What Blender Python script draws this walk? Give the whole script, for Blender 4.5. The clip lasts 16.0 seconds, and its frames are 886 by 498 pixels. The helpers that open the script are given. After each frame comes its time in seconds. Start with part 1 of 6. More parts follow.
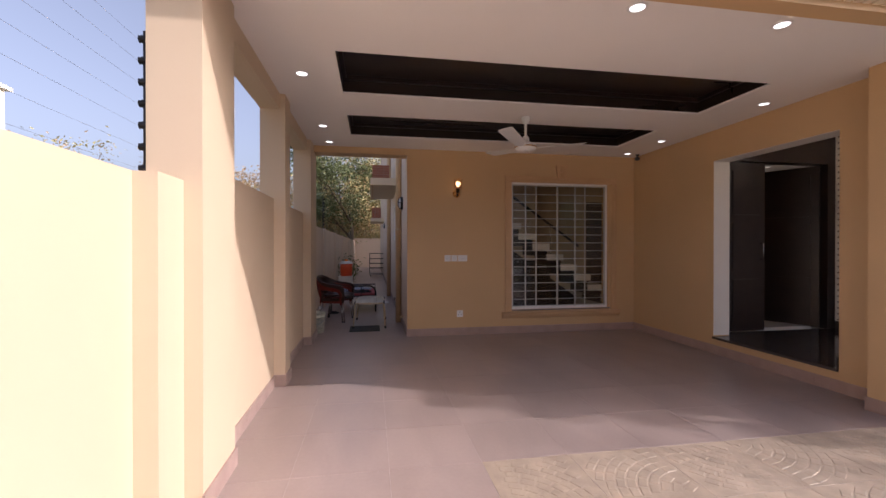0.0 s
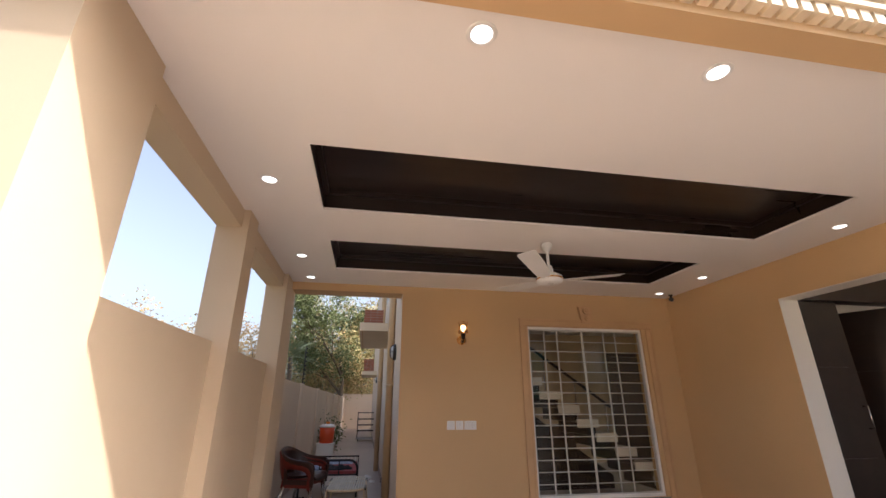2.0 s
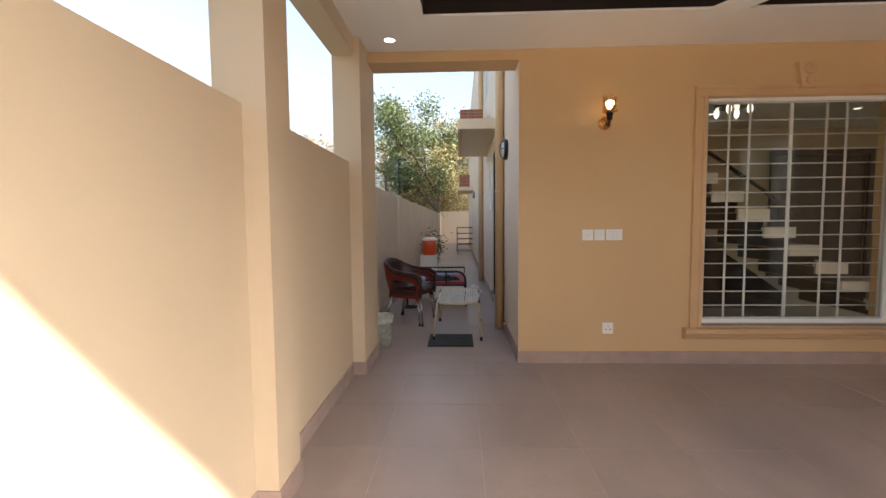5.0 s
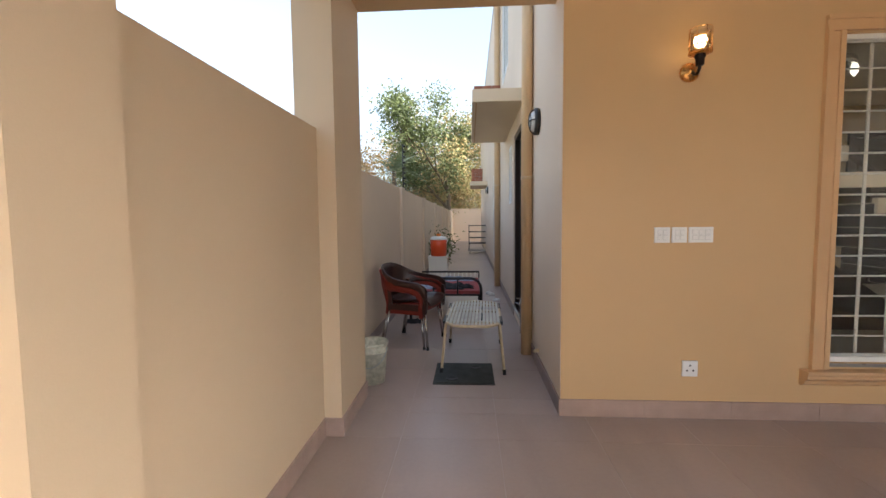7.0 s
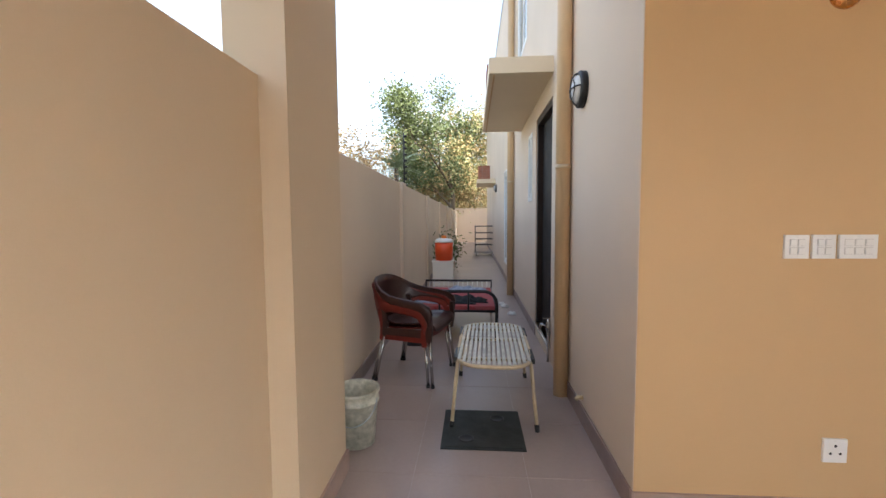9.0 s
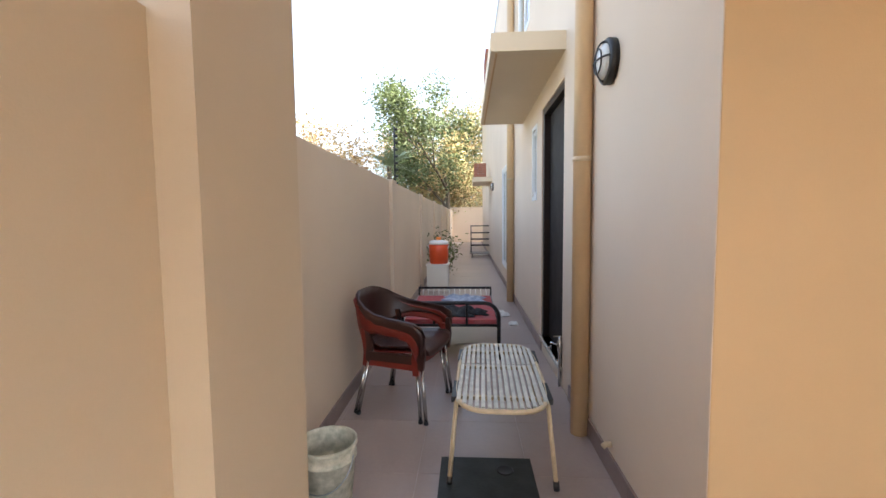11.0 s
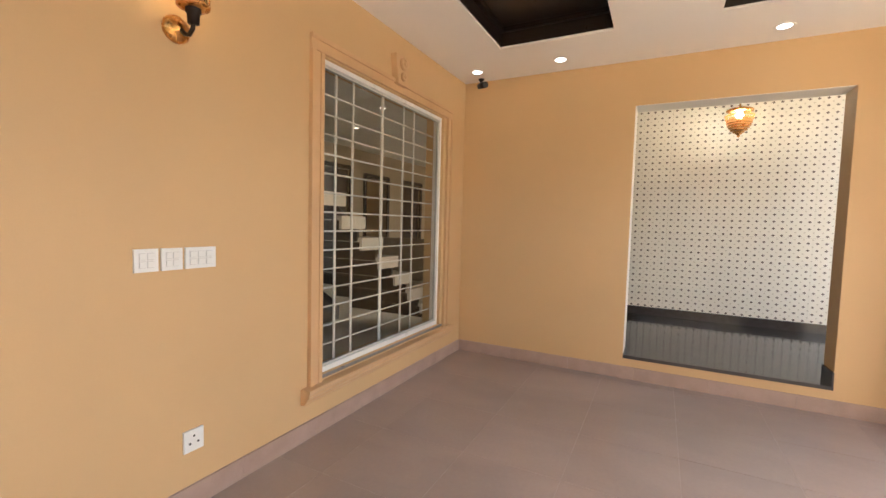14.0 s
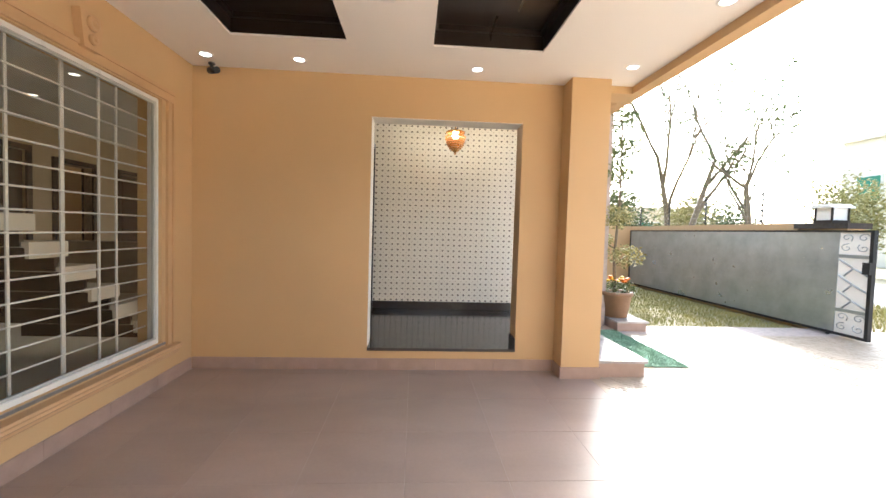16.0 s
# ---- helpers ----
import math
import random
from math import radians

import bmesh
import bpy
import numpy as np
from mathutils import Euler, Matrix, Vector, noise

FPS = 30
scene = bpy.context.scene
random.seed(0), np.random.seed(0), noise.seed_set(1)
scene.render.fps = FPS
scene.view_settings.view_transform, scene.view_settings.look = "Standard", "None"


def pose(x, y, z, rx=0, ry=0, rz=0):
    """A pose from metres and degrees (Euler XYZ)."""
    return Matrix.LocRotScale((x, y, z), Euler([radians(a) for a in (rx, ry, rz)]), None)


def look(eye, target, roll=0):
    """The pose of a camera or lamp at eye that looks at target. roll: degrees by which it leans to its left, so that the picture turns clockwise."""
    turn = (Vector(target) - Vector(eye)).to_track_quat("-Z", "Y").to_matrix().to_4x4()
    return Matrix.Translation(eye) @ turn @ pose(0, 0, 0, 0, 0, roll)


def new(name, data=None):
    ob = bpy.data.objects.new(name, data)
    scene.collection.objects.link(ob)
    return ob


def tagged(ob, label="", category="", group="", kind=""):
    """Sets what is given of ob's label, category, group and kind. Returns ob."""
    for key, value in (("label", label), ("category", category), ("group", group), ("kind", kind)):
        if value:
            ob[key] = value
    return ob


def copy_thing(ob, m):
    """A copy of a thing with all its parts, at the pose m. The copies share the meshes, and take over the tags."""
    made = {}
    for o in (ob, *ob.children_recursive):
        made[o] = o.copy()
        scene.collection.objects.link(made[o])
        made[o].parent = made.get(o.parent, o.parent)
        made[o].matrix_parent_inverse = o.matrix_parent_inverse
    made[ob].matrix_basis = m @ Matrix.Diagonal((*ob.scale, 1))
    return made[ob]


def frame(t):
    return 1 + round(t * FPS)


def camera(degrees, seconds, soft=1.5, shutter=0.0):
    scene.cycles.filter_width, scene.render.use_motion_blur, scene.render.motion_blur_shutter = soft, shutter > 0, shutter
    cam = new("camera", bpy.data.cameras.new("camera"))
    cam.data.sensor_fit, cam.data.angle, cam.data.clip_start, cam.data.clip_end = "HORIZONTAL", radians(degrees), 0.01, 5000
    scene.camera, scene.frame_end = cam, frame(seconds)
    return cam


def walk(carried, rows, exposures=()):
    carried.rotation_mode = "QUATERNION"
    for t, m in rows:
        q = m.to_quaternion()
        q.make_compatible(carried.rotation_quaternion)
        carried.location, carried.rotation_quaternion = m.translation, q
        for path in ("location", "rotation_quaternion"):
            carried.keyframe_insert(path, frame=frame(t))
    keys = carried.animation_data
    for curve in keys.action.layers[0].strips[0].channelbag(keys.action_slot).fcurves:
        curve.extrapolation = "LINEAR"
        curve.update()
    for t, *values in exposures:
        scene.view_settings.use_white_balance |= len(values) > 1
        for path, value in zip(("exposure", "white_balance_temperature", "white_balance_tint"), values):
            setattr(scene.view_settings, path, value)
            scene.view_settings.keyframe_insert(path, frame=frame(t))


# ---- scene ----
cam = camera(92.8, 16.0)
PATH = [
    (0, (0.252, 0.727, 1.396), (0.585, 2.699, 1.388), 0.0),
    (0.5, (0.312, 1.076, 1.424), (0.653, 3.032, 1.67), 0.1),
    (1, (0.348, 1.323, 1.442), (0.669, 3.195, 2.068), 0.0),
    (1.5, (0.363, 1.617, 1.483), (0.68, 3.466, 2.175), 0.1),
    (2, (0.391, 1.86, 1.47), (0.712, 3.71, 2.158), 0.1),
    (2.5, (0.471, 2.123, 1.484), (0.785, 3.997, 2.11), 0.0),
    (3, (0.472, 2.34, 1.467), (0.777, 4.28, 1.841), 0.0),
    (3.5, (0.405, 2.586, 1.449), (0.696, 4.563, 1.525), 0.1),
    (4, (0.324, 2.769, 1.411), (0.622, 4.742, 1.269), 0.1),
    (4.5, (0.297, 3.062, 1.356), (0.53, 5.044, 1.223), -0.1),
    (5, (0.237, 3.316, 1.357), (0.16, 5.31, 1.228), -0.5),
    (7.5, (0.169, 4.759, 1.331), (0.027, 6.749, 1.192), -0.5),
    (8, (0.126, 4.996, 1.365), (-0.032, 6.985, 1.225), -0.4),
    (8.5, (0.099, 5.213, 1.345), (-0.051, 7.203, 1.207), -0.4),
    (11, (0.043, 5.987, 1.378), (-0.076, 7.978, 1.234), -0.6),
    (11.5, (0.093, 5.942, 1.396), (0.228, 7.931, 1.235), -0.1),
    (12, (0.193, 5.862, 1.408), (0.762, 7.773, 1.247), 0.4),
    (12.5, (0.277, 5.754, 1.406), (1.286, 7.475, 1.259), 0.8),
    (13, (0.367, 5.61, 1.411), (1.688, 7.104, 1.27), 1.1),
    (13.5, (0.414, 5.466, 1.416), (1.991, 6.69, 1.286), 1.4),
    (14, (0.415, 5.351, 1.416), (2.191, 6.263, 1.294), 1.5),
    (14.5, (0.41, 5.247, 1.421), (2.301, 5.888, 1.31), 1.6),
    (15, (0.422, 5.174, 1.425), (2.397, 5.476, 1.321), 1.7),
    (15.5, (0.425, 5.157, 1.429), (2.42, 5.247, 1.331), 1.5),
    (16, (0.429, 5.162, 1.421), (2.422, 5.024, 1.336), 1.7),
]
walk(cam, [(t, look(eye, target, roll)) for t, eye, target, roll in PATH], [(0.0, -0.1, 5850, 25), (1.5, 0.40, 5950, 18), (3.0, 0.76, 5950, 13), (5.0, 1.05, 5900, 8), (8.5, 1.4, 5850, 8), (11.0, 1.78, 5800, 8), (13.5, 1.85, 5850, 7), (15.0, 1.90, 5820, 4), (16.0, 1.72, 5650, 5)])

# ---- world, sun, exposure ----
SUN_DIR = Vector((1.0, -0.44, 0.55)).normalized()
world = bpy.data.worlds.new("sky")
scene.world = world
world.use_nodes = True
wn = world.node_tree.nodes
sky = wn.new("ShaderNodeTexSky")
sky.sky_type, sky.sun_disc = "NISHITA", False
sky.sun_elevation = math.asin(SUN_DIR.z)
sky.sun_rotation = math.atan2(SUN_DIR.x, SUN_DIR.y)
sky.dust_density, sky.air_density = 5.0, 1.0
wn["Background"].inputs["Strength"].default_value = 0.15
haze = wn.new("ShaderNodeHueSaturation")
haze.inputs["Saturation"].default_value, haze.inputs["Value"].default_value = 0.58, 1.55
world.node_tree.links.new(sky.outputs[0], haze.inputs["Color"])
world.node_tree.links.new(haze.outputs[0], wn["Background"].inputs["Color"])
sun = new("sun", bpy.data.lights.new("sun", "SUN"))
sun.data.energy, sun.data.angle, sun.data.color = 4.0, radians(0.6), (1.0, 0.93, 0.82)
sun.matrix_world = look((30, -13, 16), (30 - SUN_DIR.x, -13 - SUN_DIR.y, 16 - SUN_DIR.z))


# ---- mesh helpers ----
def box(bm, x0, y0, z0, x1, y1, z1):
    v = [bm.verts.new(p) for p in ((x0, y0, z0), (x1, y0, z0), (x1, y1, z0), (x0, y1, z0), (x0, y0, z1), (x1, y0, z1), (x1, y1, z1), (x0, y1, z1))]
    for f in ((0, 3, 2, 1), (4, 5, 6, 7), (0, 1, 5, 4), (1, 2, 6, 5), (2, 3, 7, 6), (3, 0, 4, 7)):
        bm.faces.new([v[i] for i in f])
    return v


def frame_axes(d):
    d = Vector(d).normalized()
    a = d.orthogonal().normalized()
    return a, d.cross(a)


def tube(bm, pts, r, seg=8, caps=True, taper=None):
    """A round bar swept along pts."""
    pts = [Vector(p) for p in pts]
    rings, ref = [], None
    for i, p in enumerate(pts):
        d = (pts[min(i + 1, len(pts) - 1)] - pts[max(i - 1, 0)]).normalized()
        if ref is None:
            ref = d.orthogonal().normalized()
        ref = (ref - d * ref.dot(d)).normalized()
        b = d.cross(ref)
        rr = r if taper is None else r + (taper - r) * i / (len(pts) - 1)
        rings.append([bm.verts.new(p + (ref * math.cos(k * math.tau / seg) + b * math.sin(k * math.tau / seg)) * rr) for k in range(seg)])
    for q0, q1 in zip(rings, rings[1:]):
        for k in range(seg):
            f = bm.faces.new((q0[k], q0[(k + 1) % seg], q1[(k + 1) % seg], q1[k]))
            f.smooth = True
    if caps:
        bm.faces.new(list(reversed(rings[0])))
        bm.faces.new(rings[-1])


def lathe(bm, profile, centre=(0, 0, 0), seg=20, axis="z"):
    """Turns a profile of (radius, height) about an axis through centre."""
    c = Vector(centre)
    rings = []
    for r, h in profile:
        ring = []
        for k in range(seg):
            a = k * math.tau / seg
            u, w = r * math.cos(a), r * math.sin(a)
            p = {"z": (u, w, h), "x": (h, u, w), "y": (w, h, u)}[axis]
            ring.append(bm.verts.new(c + Vector(p)))
        rings.append(ring)
    for q0, q1 in zip(rings, rings[1:]):
        for k in range(seg):
            f = bm.faces.new((q0[k], q0[(k + 1) % seg], q1[(k + 1) % seg], q1[k]))
            f.smooth = True
    if profile[0][0] > 1e-5:
        bm.faces.new(list(reversed(rings[0])))
    if profile[-1][0] > 1e-5:
        bm.faces.new(rings[-1])


def extrude(bm, outline, axis, a, b):
    """A closed outline of (u, w) drawn out along axis from a to b. axis x: (y, z); y: (x, z); z: (x, y)."""
    def at(p, t):
        return {"x": (t, p[0], p[1]), "y": (p[0], t, p[1]), "z": (p[0], p[1], t)}[axis]
    q0 = [bm.verts.new(at(p, a)) for p in outline]
    q1 = [bm.verts.new(at(p, b)) for p in outline]
    n = len(outline)
    for k in range(n):
        bm.faces.new((q0[k], q0[(k + 1) % n], q1[(k + 1) % n], q1[k]))
    bm.faces.new(list(reversed(q0)))
    bm.faces.new(q1)


def soften(bm, width=0.004, seg=2):
    bmesh.ops.bevel(bm, geom=[e for e in bm.edges if len(e.link_faces) == 2 and e.calc_face_angle(0) > 0.6], offset=width, segments=seg, affect="EDGES", clamp_overlap=True)


def mesh_of(name, bm, material):
    bmesh.ops.recalc_face_normals(bm, faces=bm.faces)
    me = bpy.data.meshes.new(name)
    bm.to_mesh(me)
    bm.free()
    for m in material if isinstance(material, (list, tuple)) else [material]:
        me.materials.append(m)
    return me


def part(name, bm, material, parent=None, label=""):
    """Links a bmesh as one mesh object under a thing or a part."""
    ob = new(name, mesh_of(name, bm, material))
    if parent is not None:
        ob.parent = parent
    return tagged(ob, label) if label else ob


def thing(name, label, category, at=(0, 0, 0), turn=0.0, group="", kind=""):
    ob = new(name)
    ob.empty_display_size = 0.1
    ob.matrix_world = pose(*at, 0, 0, turn)
    return tagged(ob, label, category, group, kind)


def setting(name, bm, material, label):
    return tagged(part(name, bm, material), label, "", "", "structure")


def B():
    return bmesh.new()


def boxed(*dims, bevel=0.0):
    bm = B()
    box(bm, *dims)
    if bevel:
        soften(bm, bevel)
    return bm


# ---- materials ----
def material(name, color, rough=0.6, metal=0.0, vary=0.12, scale=3.0, grain=60.0, bump=0.08, color2=None, spec=0.5, rand=0.0, depth=0.01, coat=0.0):
    """A surface with stains at a large scale, grain at a fine one, and relief."""
    m = bpy.data.materials.new(name)
    m.use_nodes = True
    t = m.node_tree
    n, l = t.nodes, t.links
    p = n["Principled BSDF"]
    co = n.new("ShaderNodeTexCoord")
    big, fine = n.new("ShaderNodeTexNoise"), n.new("ShaderNodeTexNoise")
    big.inputs["Scale"].default_value, big.inputs["Detail"].default_value = scale, 5
    fine.inputs["Scale"].default_value, fine.inputs["Detail"].default_value = grain, 4
    for q in (big, fine):
        l.new(co.outputs["Object"], q.inputs["Vector"])
    ramp = n.new("ShaderNodeMix")
    ramp.data_type = "RGBA"
    c = Vector(color)
    c2 = Vector(color2) if color2 else c * (1 - vary)
    ramp.inputs["A"].default_value = (*(c * (1 + vary * 0.4)), 1)
    ramp.inputs["B"].default_value = (*c2, 1)
    mix = n.new("ShaderNodeMath")
    mix.operation = "MULTIPLY_ADD"
    l.new(fine.outputs["Fac"], mix.inputs[0])
    mix.inputs[1].default_value = 0.35
    sub = n.new("ShaderNodeMath")
    sub.operation = "MULTIPLY_ADD"
    l.new(big.outputs["Fac"], sub.inputs[0])
    sub.inputs[1].default_value, sub.inputs[2].default_value = 1.6, -0.5
    l.new(sub.outputs[0], mix.inputs[2])
    mix.use_clamp = True
    l.new(mix.outputs[0], ramp.inputs["Factor"])
    last = ramp.outputs["Result"]
    if rand:
        info = n.new("ShaderNodeObjectInfo")
        hsv = n.new("ShaderNodeHueSaturation")
        rg = n.new("ShaderNodeMapRange")
        rg.inputs["To Min"].default_value, rg.inputs["To Max"].default_value = 1 - rand, 1 + rand
        l.new(info.outputs["Random"], rg.inputs["Value"])
        l.new(rg.outputs["Result"], hsv.inputs["Value"])
        l.new(last, hsv.inputs["Color"])
        last = hsv.outputs["Color"]
    l.new(last, p.inputs["Base Color"])
    rr = n.new("ShaderNodeMapRange")
    rr.inputs["To Min"].default_value, rr.inputs["To Max"].default_value = max(0.02, rough - 0.08), min(1, rough + 0.08)
    l.new(big.outputs["Fac"], rr.inputs["Value"])
    l.new(rr.outputs["Result"], p.inputs["Roughness"])
    p.inputs["Metallic"].default_value = metal
    p.inputs["Specular IOR Level"].default_value = spec
    p.inputs["Coat Weight"].default_value = coat
    if bump:
        bp = n.new("ShaderNodeBump")
        bp.inputs["Strength"].default_value, bp.inputs["Distance"].default_value = bump, depth
        l.new(fine.outputs["Fac"], bp.inputs["Height"])
        l.new(bp.outputs["Normal"], p.inputs["Normal"])
    return m


def glow(name, color, strength):
    m = bpy.data.materials.new(name)
    m.use_nodes = True
    n = m.node_tree.nodes
    n.remove(n["Principled BSDF"])
    e = n.new("ShaderNodeEmission")
    e.inputs["Color"].default_value, e.inputs["Strength"].default_value = (*color, 1), strength
    m.node_tree.links.new(e.outputs[0], n["Material Output"].inputs["Surface"])
    return m


def clear_glass(name, tint=(0.9, 0.95, 0.93), rough=0.0, base=0.04):
    m = bpy.data.materials.new(name)
    m.use_nodes = True
    n, l = m.node_tree.nodes, m.node_tree.links
    n.remove(n["Principled BSDF"])
    a, g, f, x = n.new("ShaderNodeBsdfTransparent"), n.new("ShaderNodeBsdfGlossy"), n.new("ShaderNodeLayerWeight"), n.new("ShaderNodeMixShader")
    a.inputs["Color"].default_value = (*tint, 1)
    g.inputs["Roughness"].default_value = rough
    f.inputs["Blend"].default_value = 0.5
    pw, ad = n.new("ShaderNodeMath"), n.new("ShaderNodeMath")
    pw.operation, ad.operation = "POWER", "MULTIPLY_ADD"
    pw.inputs[1].default_value = 5.0
    ad.inputs[1].default_value, ad.inputs[2].default_value = 0.9, base
    l.new(f.outputs["Facing"], pw.inputs[0])
    l.new(pw.outputs[0], ad.inputs[0])
    l.new(ad.outputs[0], x.inputs[0])
    l.new(a.outputs[0], x.inputs[1])
    l.new(g.outputs[0], x.inputs[2])
    l.new(x.outputs[0], n["Material Output"].inputs["Surface"])
    return m


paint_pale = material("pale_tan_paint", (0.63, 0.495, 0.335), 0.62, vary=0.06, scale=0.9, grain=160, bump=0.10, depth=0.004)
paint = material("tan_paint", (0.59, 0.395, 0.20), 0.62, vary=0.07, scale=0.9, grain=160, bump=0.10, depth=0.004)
# Paler tan for the passage walls: bright skylight put into the colour.
paint_skylit = material("skylit_tan_paint", (0.70, 0.575, 0.44), 0.65, vary=0.09, scale=0.8, grain=150, bump=0.12, depth=0.004)
paint_trim = material("tan_trim_paint", (0.60, 0.385, 0.20), 0.6, vary=0.14, scale=2.5, grain=130, bump=0.12, depth=0.004)
paint_cream = material("cream_paint", (0.74, 0.62, 0.44), 0.62, vary=0.07, scale=1.2, grain=140, bump=0.1, depth=0.004)
ceiling_white = material("white_ceiling_paint", (0.86, 0.83, 0.80), 0.7, vary=0.03, scale=0.8, grain=120, bump=0.04, depth=0.003)
white_gloss = material("white_enamel", (0.80, 0.80, 0.78), 0.3, vary=0.05, scale=6, grain=80, bump=0.03, depth=0.002)
white_paint = material("white_wall_paint", (0.80, 0.76, 0.68), 0.55, vary=0.05, scale=1.5, grain=120, bump=0.05, depth=0.003)


def floor_porcelain(name):
    """Matt porcelain with dusty mop swirls that run across the tiles."""
    m = material(name, (0.385, 0.302, 0.262), 0.30, rand=0.05, bump=0.02, grain=45, depth=0.002)
    n, l = m.node_tree.nodes, m.node_tree.links
    p = n["Principled BSDF"]
    geo, mp = n.new("ShaderNodeNewGeometry"), n.new("ShaderNodeMapping")
    mp.inputs["Rotation"].default_value = (0, 0, radians(24))
    mp.inputs["Scale"].default_value = (1.0, 0.45, 1.0)
    l.new(geo.outputs["Position"], mp.inputs["Vector"])
    cloud, fine, dust = n.new("ShaderNodeTexNoise"), n.new("ShaderNodeTexNoise"), n.new("ShaderNodeTexNoise")
    for q, sc, de, di in ((cloud, 0.9, 4, 0.4), (fine, 40.0, 3, 0.0), (dust, 2.4, 5, 0.8)):
        q.inputs["Scale"].default_value, q.inputs["Detail"].default_value, q.inputs["Distortion"].default_value = sc, de, di
        l.new((mp if q is not fine else geo).outputs[0], q.inputs["Vector"])
    v1, v2, v3 = n.new("ShaderNodeMapRange"), n.new("ShaderNodeMapRange"), n.new("ShaderNodeMapRange")
    for v, q, a, b in ((v1, cloud, 0.80, 1.12), (v2, fine, 0.97, 1.03), (v3, dust, 0.90, 1.08)):
        v.inputs["From Min"].default_value, v.inputs["From Max"].default_value = 0.25, 0.75
        v.inputs["To Min"].default_value, v.inputs["To Max"].default_value = a, b
        l.new(q.outputs["Fac"], v.inputs["Value"])
    m1, m2 = n.new("ShaderNodeMath"), n.new("ShaderNodeMath")
    m1.operation = m2.operation = "MULTIPLY"
    l.new(v1.outputs[0], m1.inputs[0])
    l.new(v2.outputs[0], m1.inputs[1])
    l.new(m1.outputs[0], m2.inputs[0])
    l.new(v3.outputs[0], m2.inputs[1])
    info, tone = n.new("ShaderNodeObjectInfo"), n.new("ShaderNodeMapRange")
    tone.inputs["To Min"].default_value, tone.inputs["To Max"].default_value = 0.96, 1.04
    l.new(info.outputs["Random"], tone.inputs["Value"])
    m3 = n.new("ShaderNodeMath")
    m3.operation = "MULTIPLY"
    l.new(m2.outputs[0], m3.inputs[0])
    l.new(tone.outputs[0], m3.inputs[1])
    hsv = n.new("ShaderNodeHueSaturation")
    hsv.inputs["Color"].default_value = (0.385, 0.302, 0.262, 1)
    l.new(m3.outputs[0], hsv.inputs["Value"])
    l.new(hsv.outputs["Color"], p.inputs["Base Color"])
    rr = n.new("ShaderNodeMapRange")
    rr.inputs["From Min"].default_value, rr.inputs["From Max"].default_value = 0.25, 0.75
    rr.inputs["To Min"].default_value, rr.inputs["To Max"].default_value = 0.29, 0.36
    l.new(dust.outputs["Fac"], rr.inputs["Value"])
    l.new(rr.outputs[0], p.inputs["Roughness"])
    return m


tile_mat = floor_porcelain("brown_porcelain_tile")
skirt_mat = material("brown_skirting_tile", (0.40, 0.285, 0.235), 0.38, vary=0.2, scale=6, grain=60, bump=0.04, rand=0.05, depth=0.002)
# Darker copy of the skirting tile, with the passage shade in its colour.
skirt_shaded = material("shaded_skirting_tile", (0.27, 0.195, 0.17), 0.4, vary=0.2, scale=6, grain=60, bump=0.04, rand=0.05, depth=0.002)
grout = material("pale_grout", (0.52, 0.44, 0.40), 0.85, vary=0.3, scale=12, grain=150, bump=0.2, depth=0.003)
cobble_mat = material("sandy_cobble_tile", (0.45, 0.36, 0.265), 0.5, vary=0.3, scale=7, grain=70, bump=0.12, rand=0.08, depth=0.006)
wood_dark = material("dark_stained_wood", (0.022, 0.012, 0.009), 0.32, vary=0.5, scale=5, grain=40, bump=0.06, depth=0.002)
# Near-black that paints the darkness inside the open side doorway.
doorway_dark = material("doorway_shade_black", (0.012, 0.009, 0.008), 0.65, vary=0.4, scale=5, grain=40, bump=0.06, depth=0.002, spec=0.3)
granite = material("black_polished_granite", (0.038, 0.030, 0.026), 0.10, vary=0.5, scale=20, grain=220, bump=0.01, color2=(0.07, 0.063, 0.06))
marble = material("grey_white_marble", (0.62, 0.58, 0.55), 0.12, vary=0.5, scale=3.5, grain=20, bump=0.01, color2=(0.22, 0.20, 0.20))
cream_marble = material("cream_marble", (0.75, 0.69, 0.58), 0.2, vary=0.1, scale=4, grain=30, bump=0.01)
concrete = material("concrete", (0.36, 0.32, 0.28), 0.85, vary=0.3, scale=2, grain=50, bump=0.3)
earth = material("dry_earth", (0.34, 0.28, 0.19), 0.95, vary=0.4, scale=0.4, grain=10, bump=0.5, color2=(0.20, 0.20, 0.10))
asphalt = material("pale_street", (0.42, 0.39, 0.36), 0.85, vary=0.2, scale=0.6, grain=60, bump=0.2)
brass = material("antique_brass", (0.72, 0.38, 0.12), 0.28, 0.9, vary=0.4, scale=20, grain=90, bump=0.05, depth=0.002)
dark_metal = material("dark_bronze_metal", (0.03, 0.022, 0.018), 0.4, 0.6, vary=0.3, scale=20, grain=120, bump=0.05, depth=0.002)
black_steel = material("black_painted_steel", (0.018, 0.018, 0.02), 0.38, 0.2, vary=0.4, scale=14, grain=90, bump=0.08, depth=0.002)
black_plastic = material("black_plastic", (0.015, 0.014, 0.014), 0.45, vary=0.3, scale=15, grain=90, bump=0.05, depth=0.002)
chrome = material("chrome_steel", (0.62, 0.61, 0.6), 0.22, 1.0, vary=0.2, scale=15, grain=90, bump=0.04, depth=0.002)
grey_steel = material("galvanised_steel", (0.43, 0.48, 0.52), 0.30, 0.75, vary=0.3, scale=2.5, grain=14, bump=0.15, depth=0.006)
aluminium = material("greyed_aluminium", (0.52, 0.54, 0.52), 0.35, 0.2, vary=0.1, scale=8, grain=90, bump=0.02)
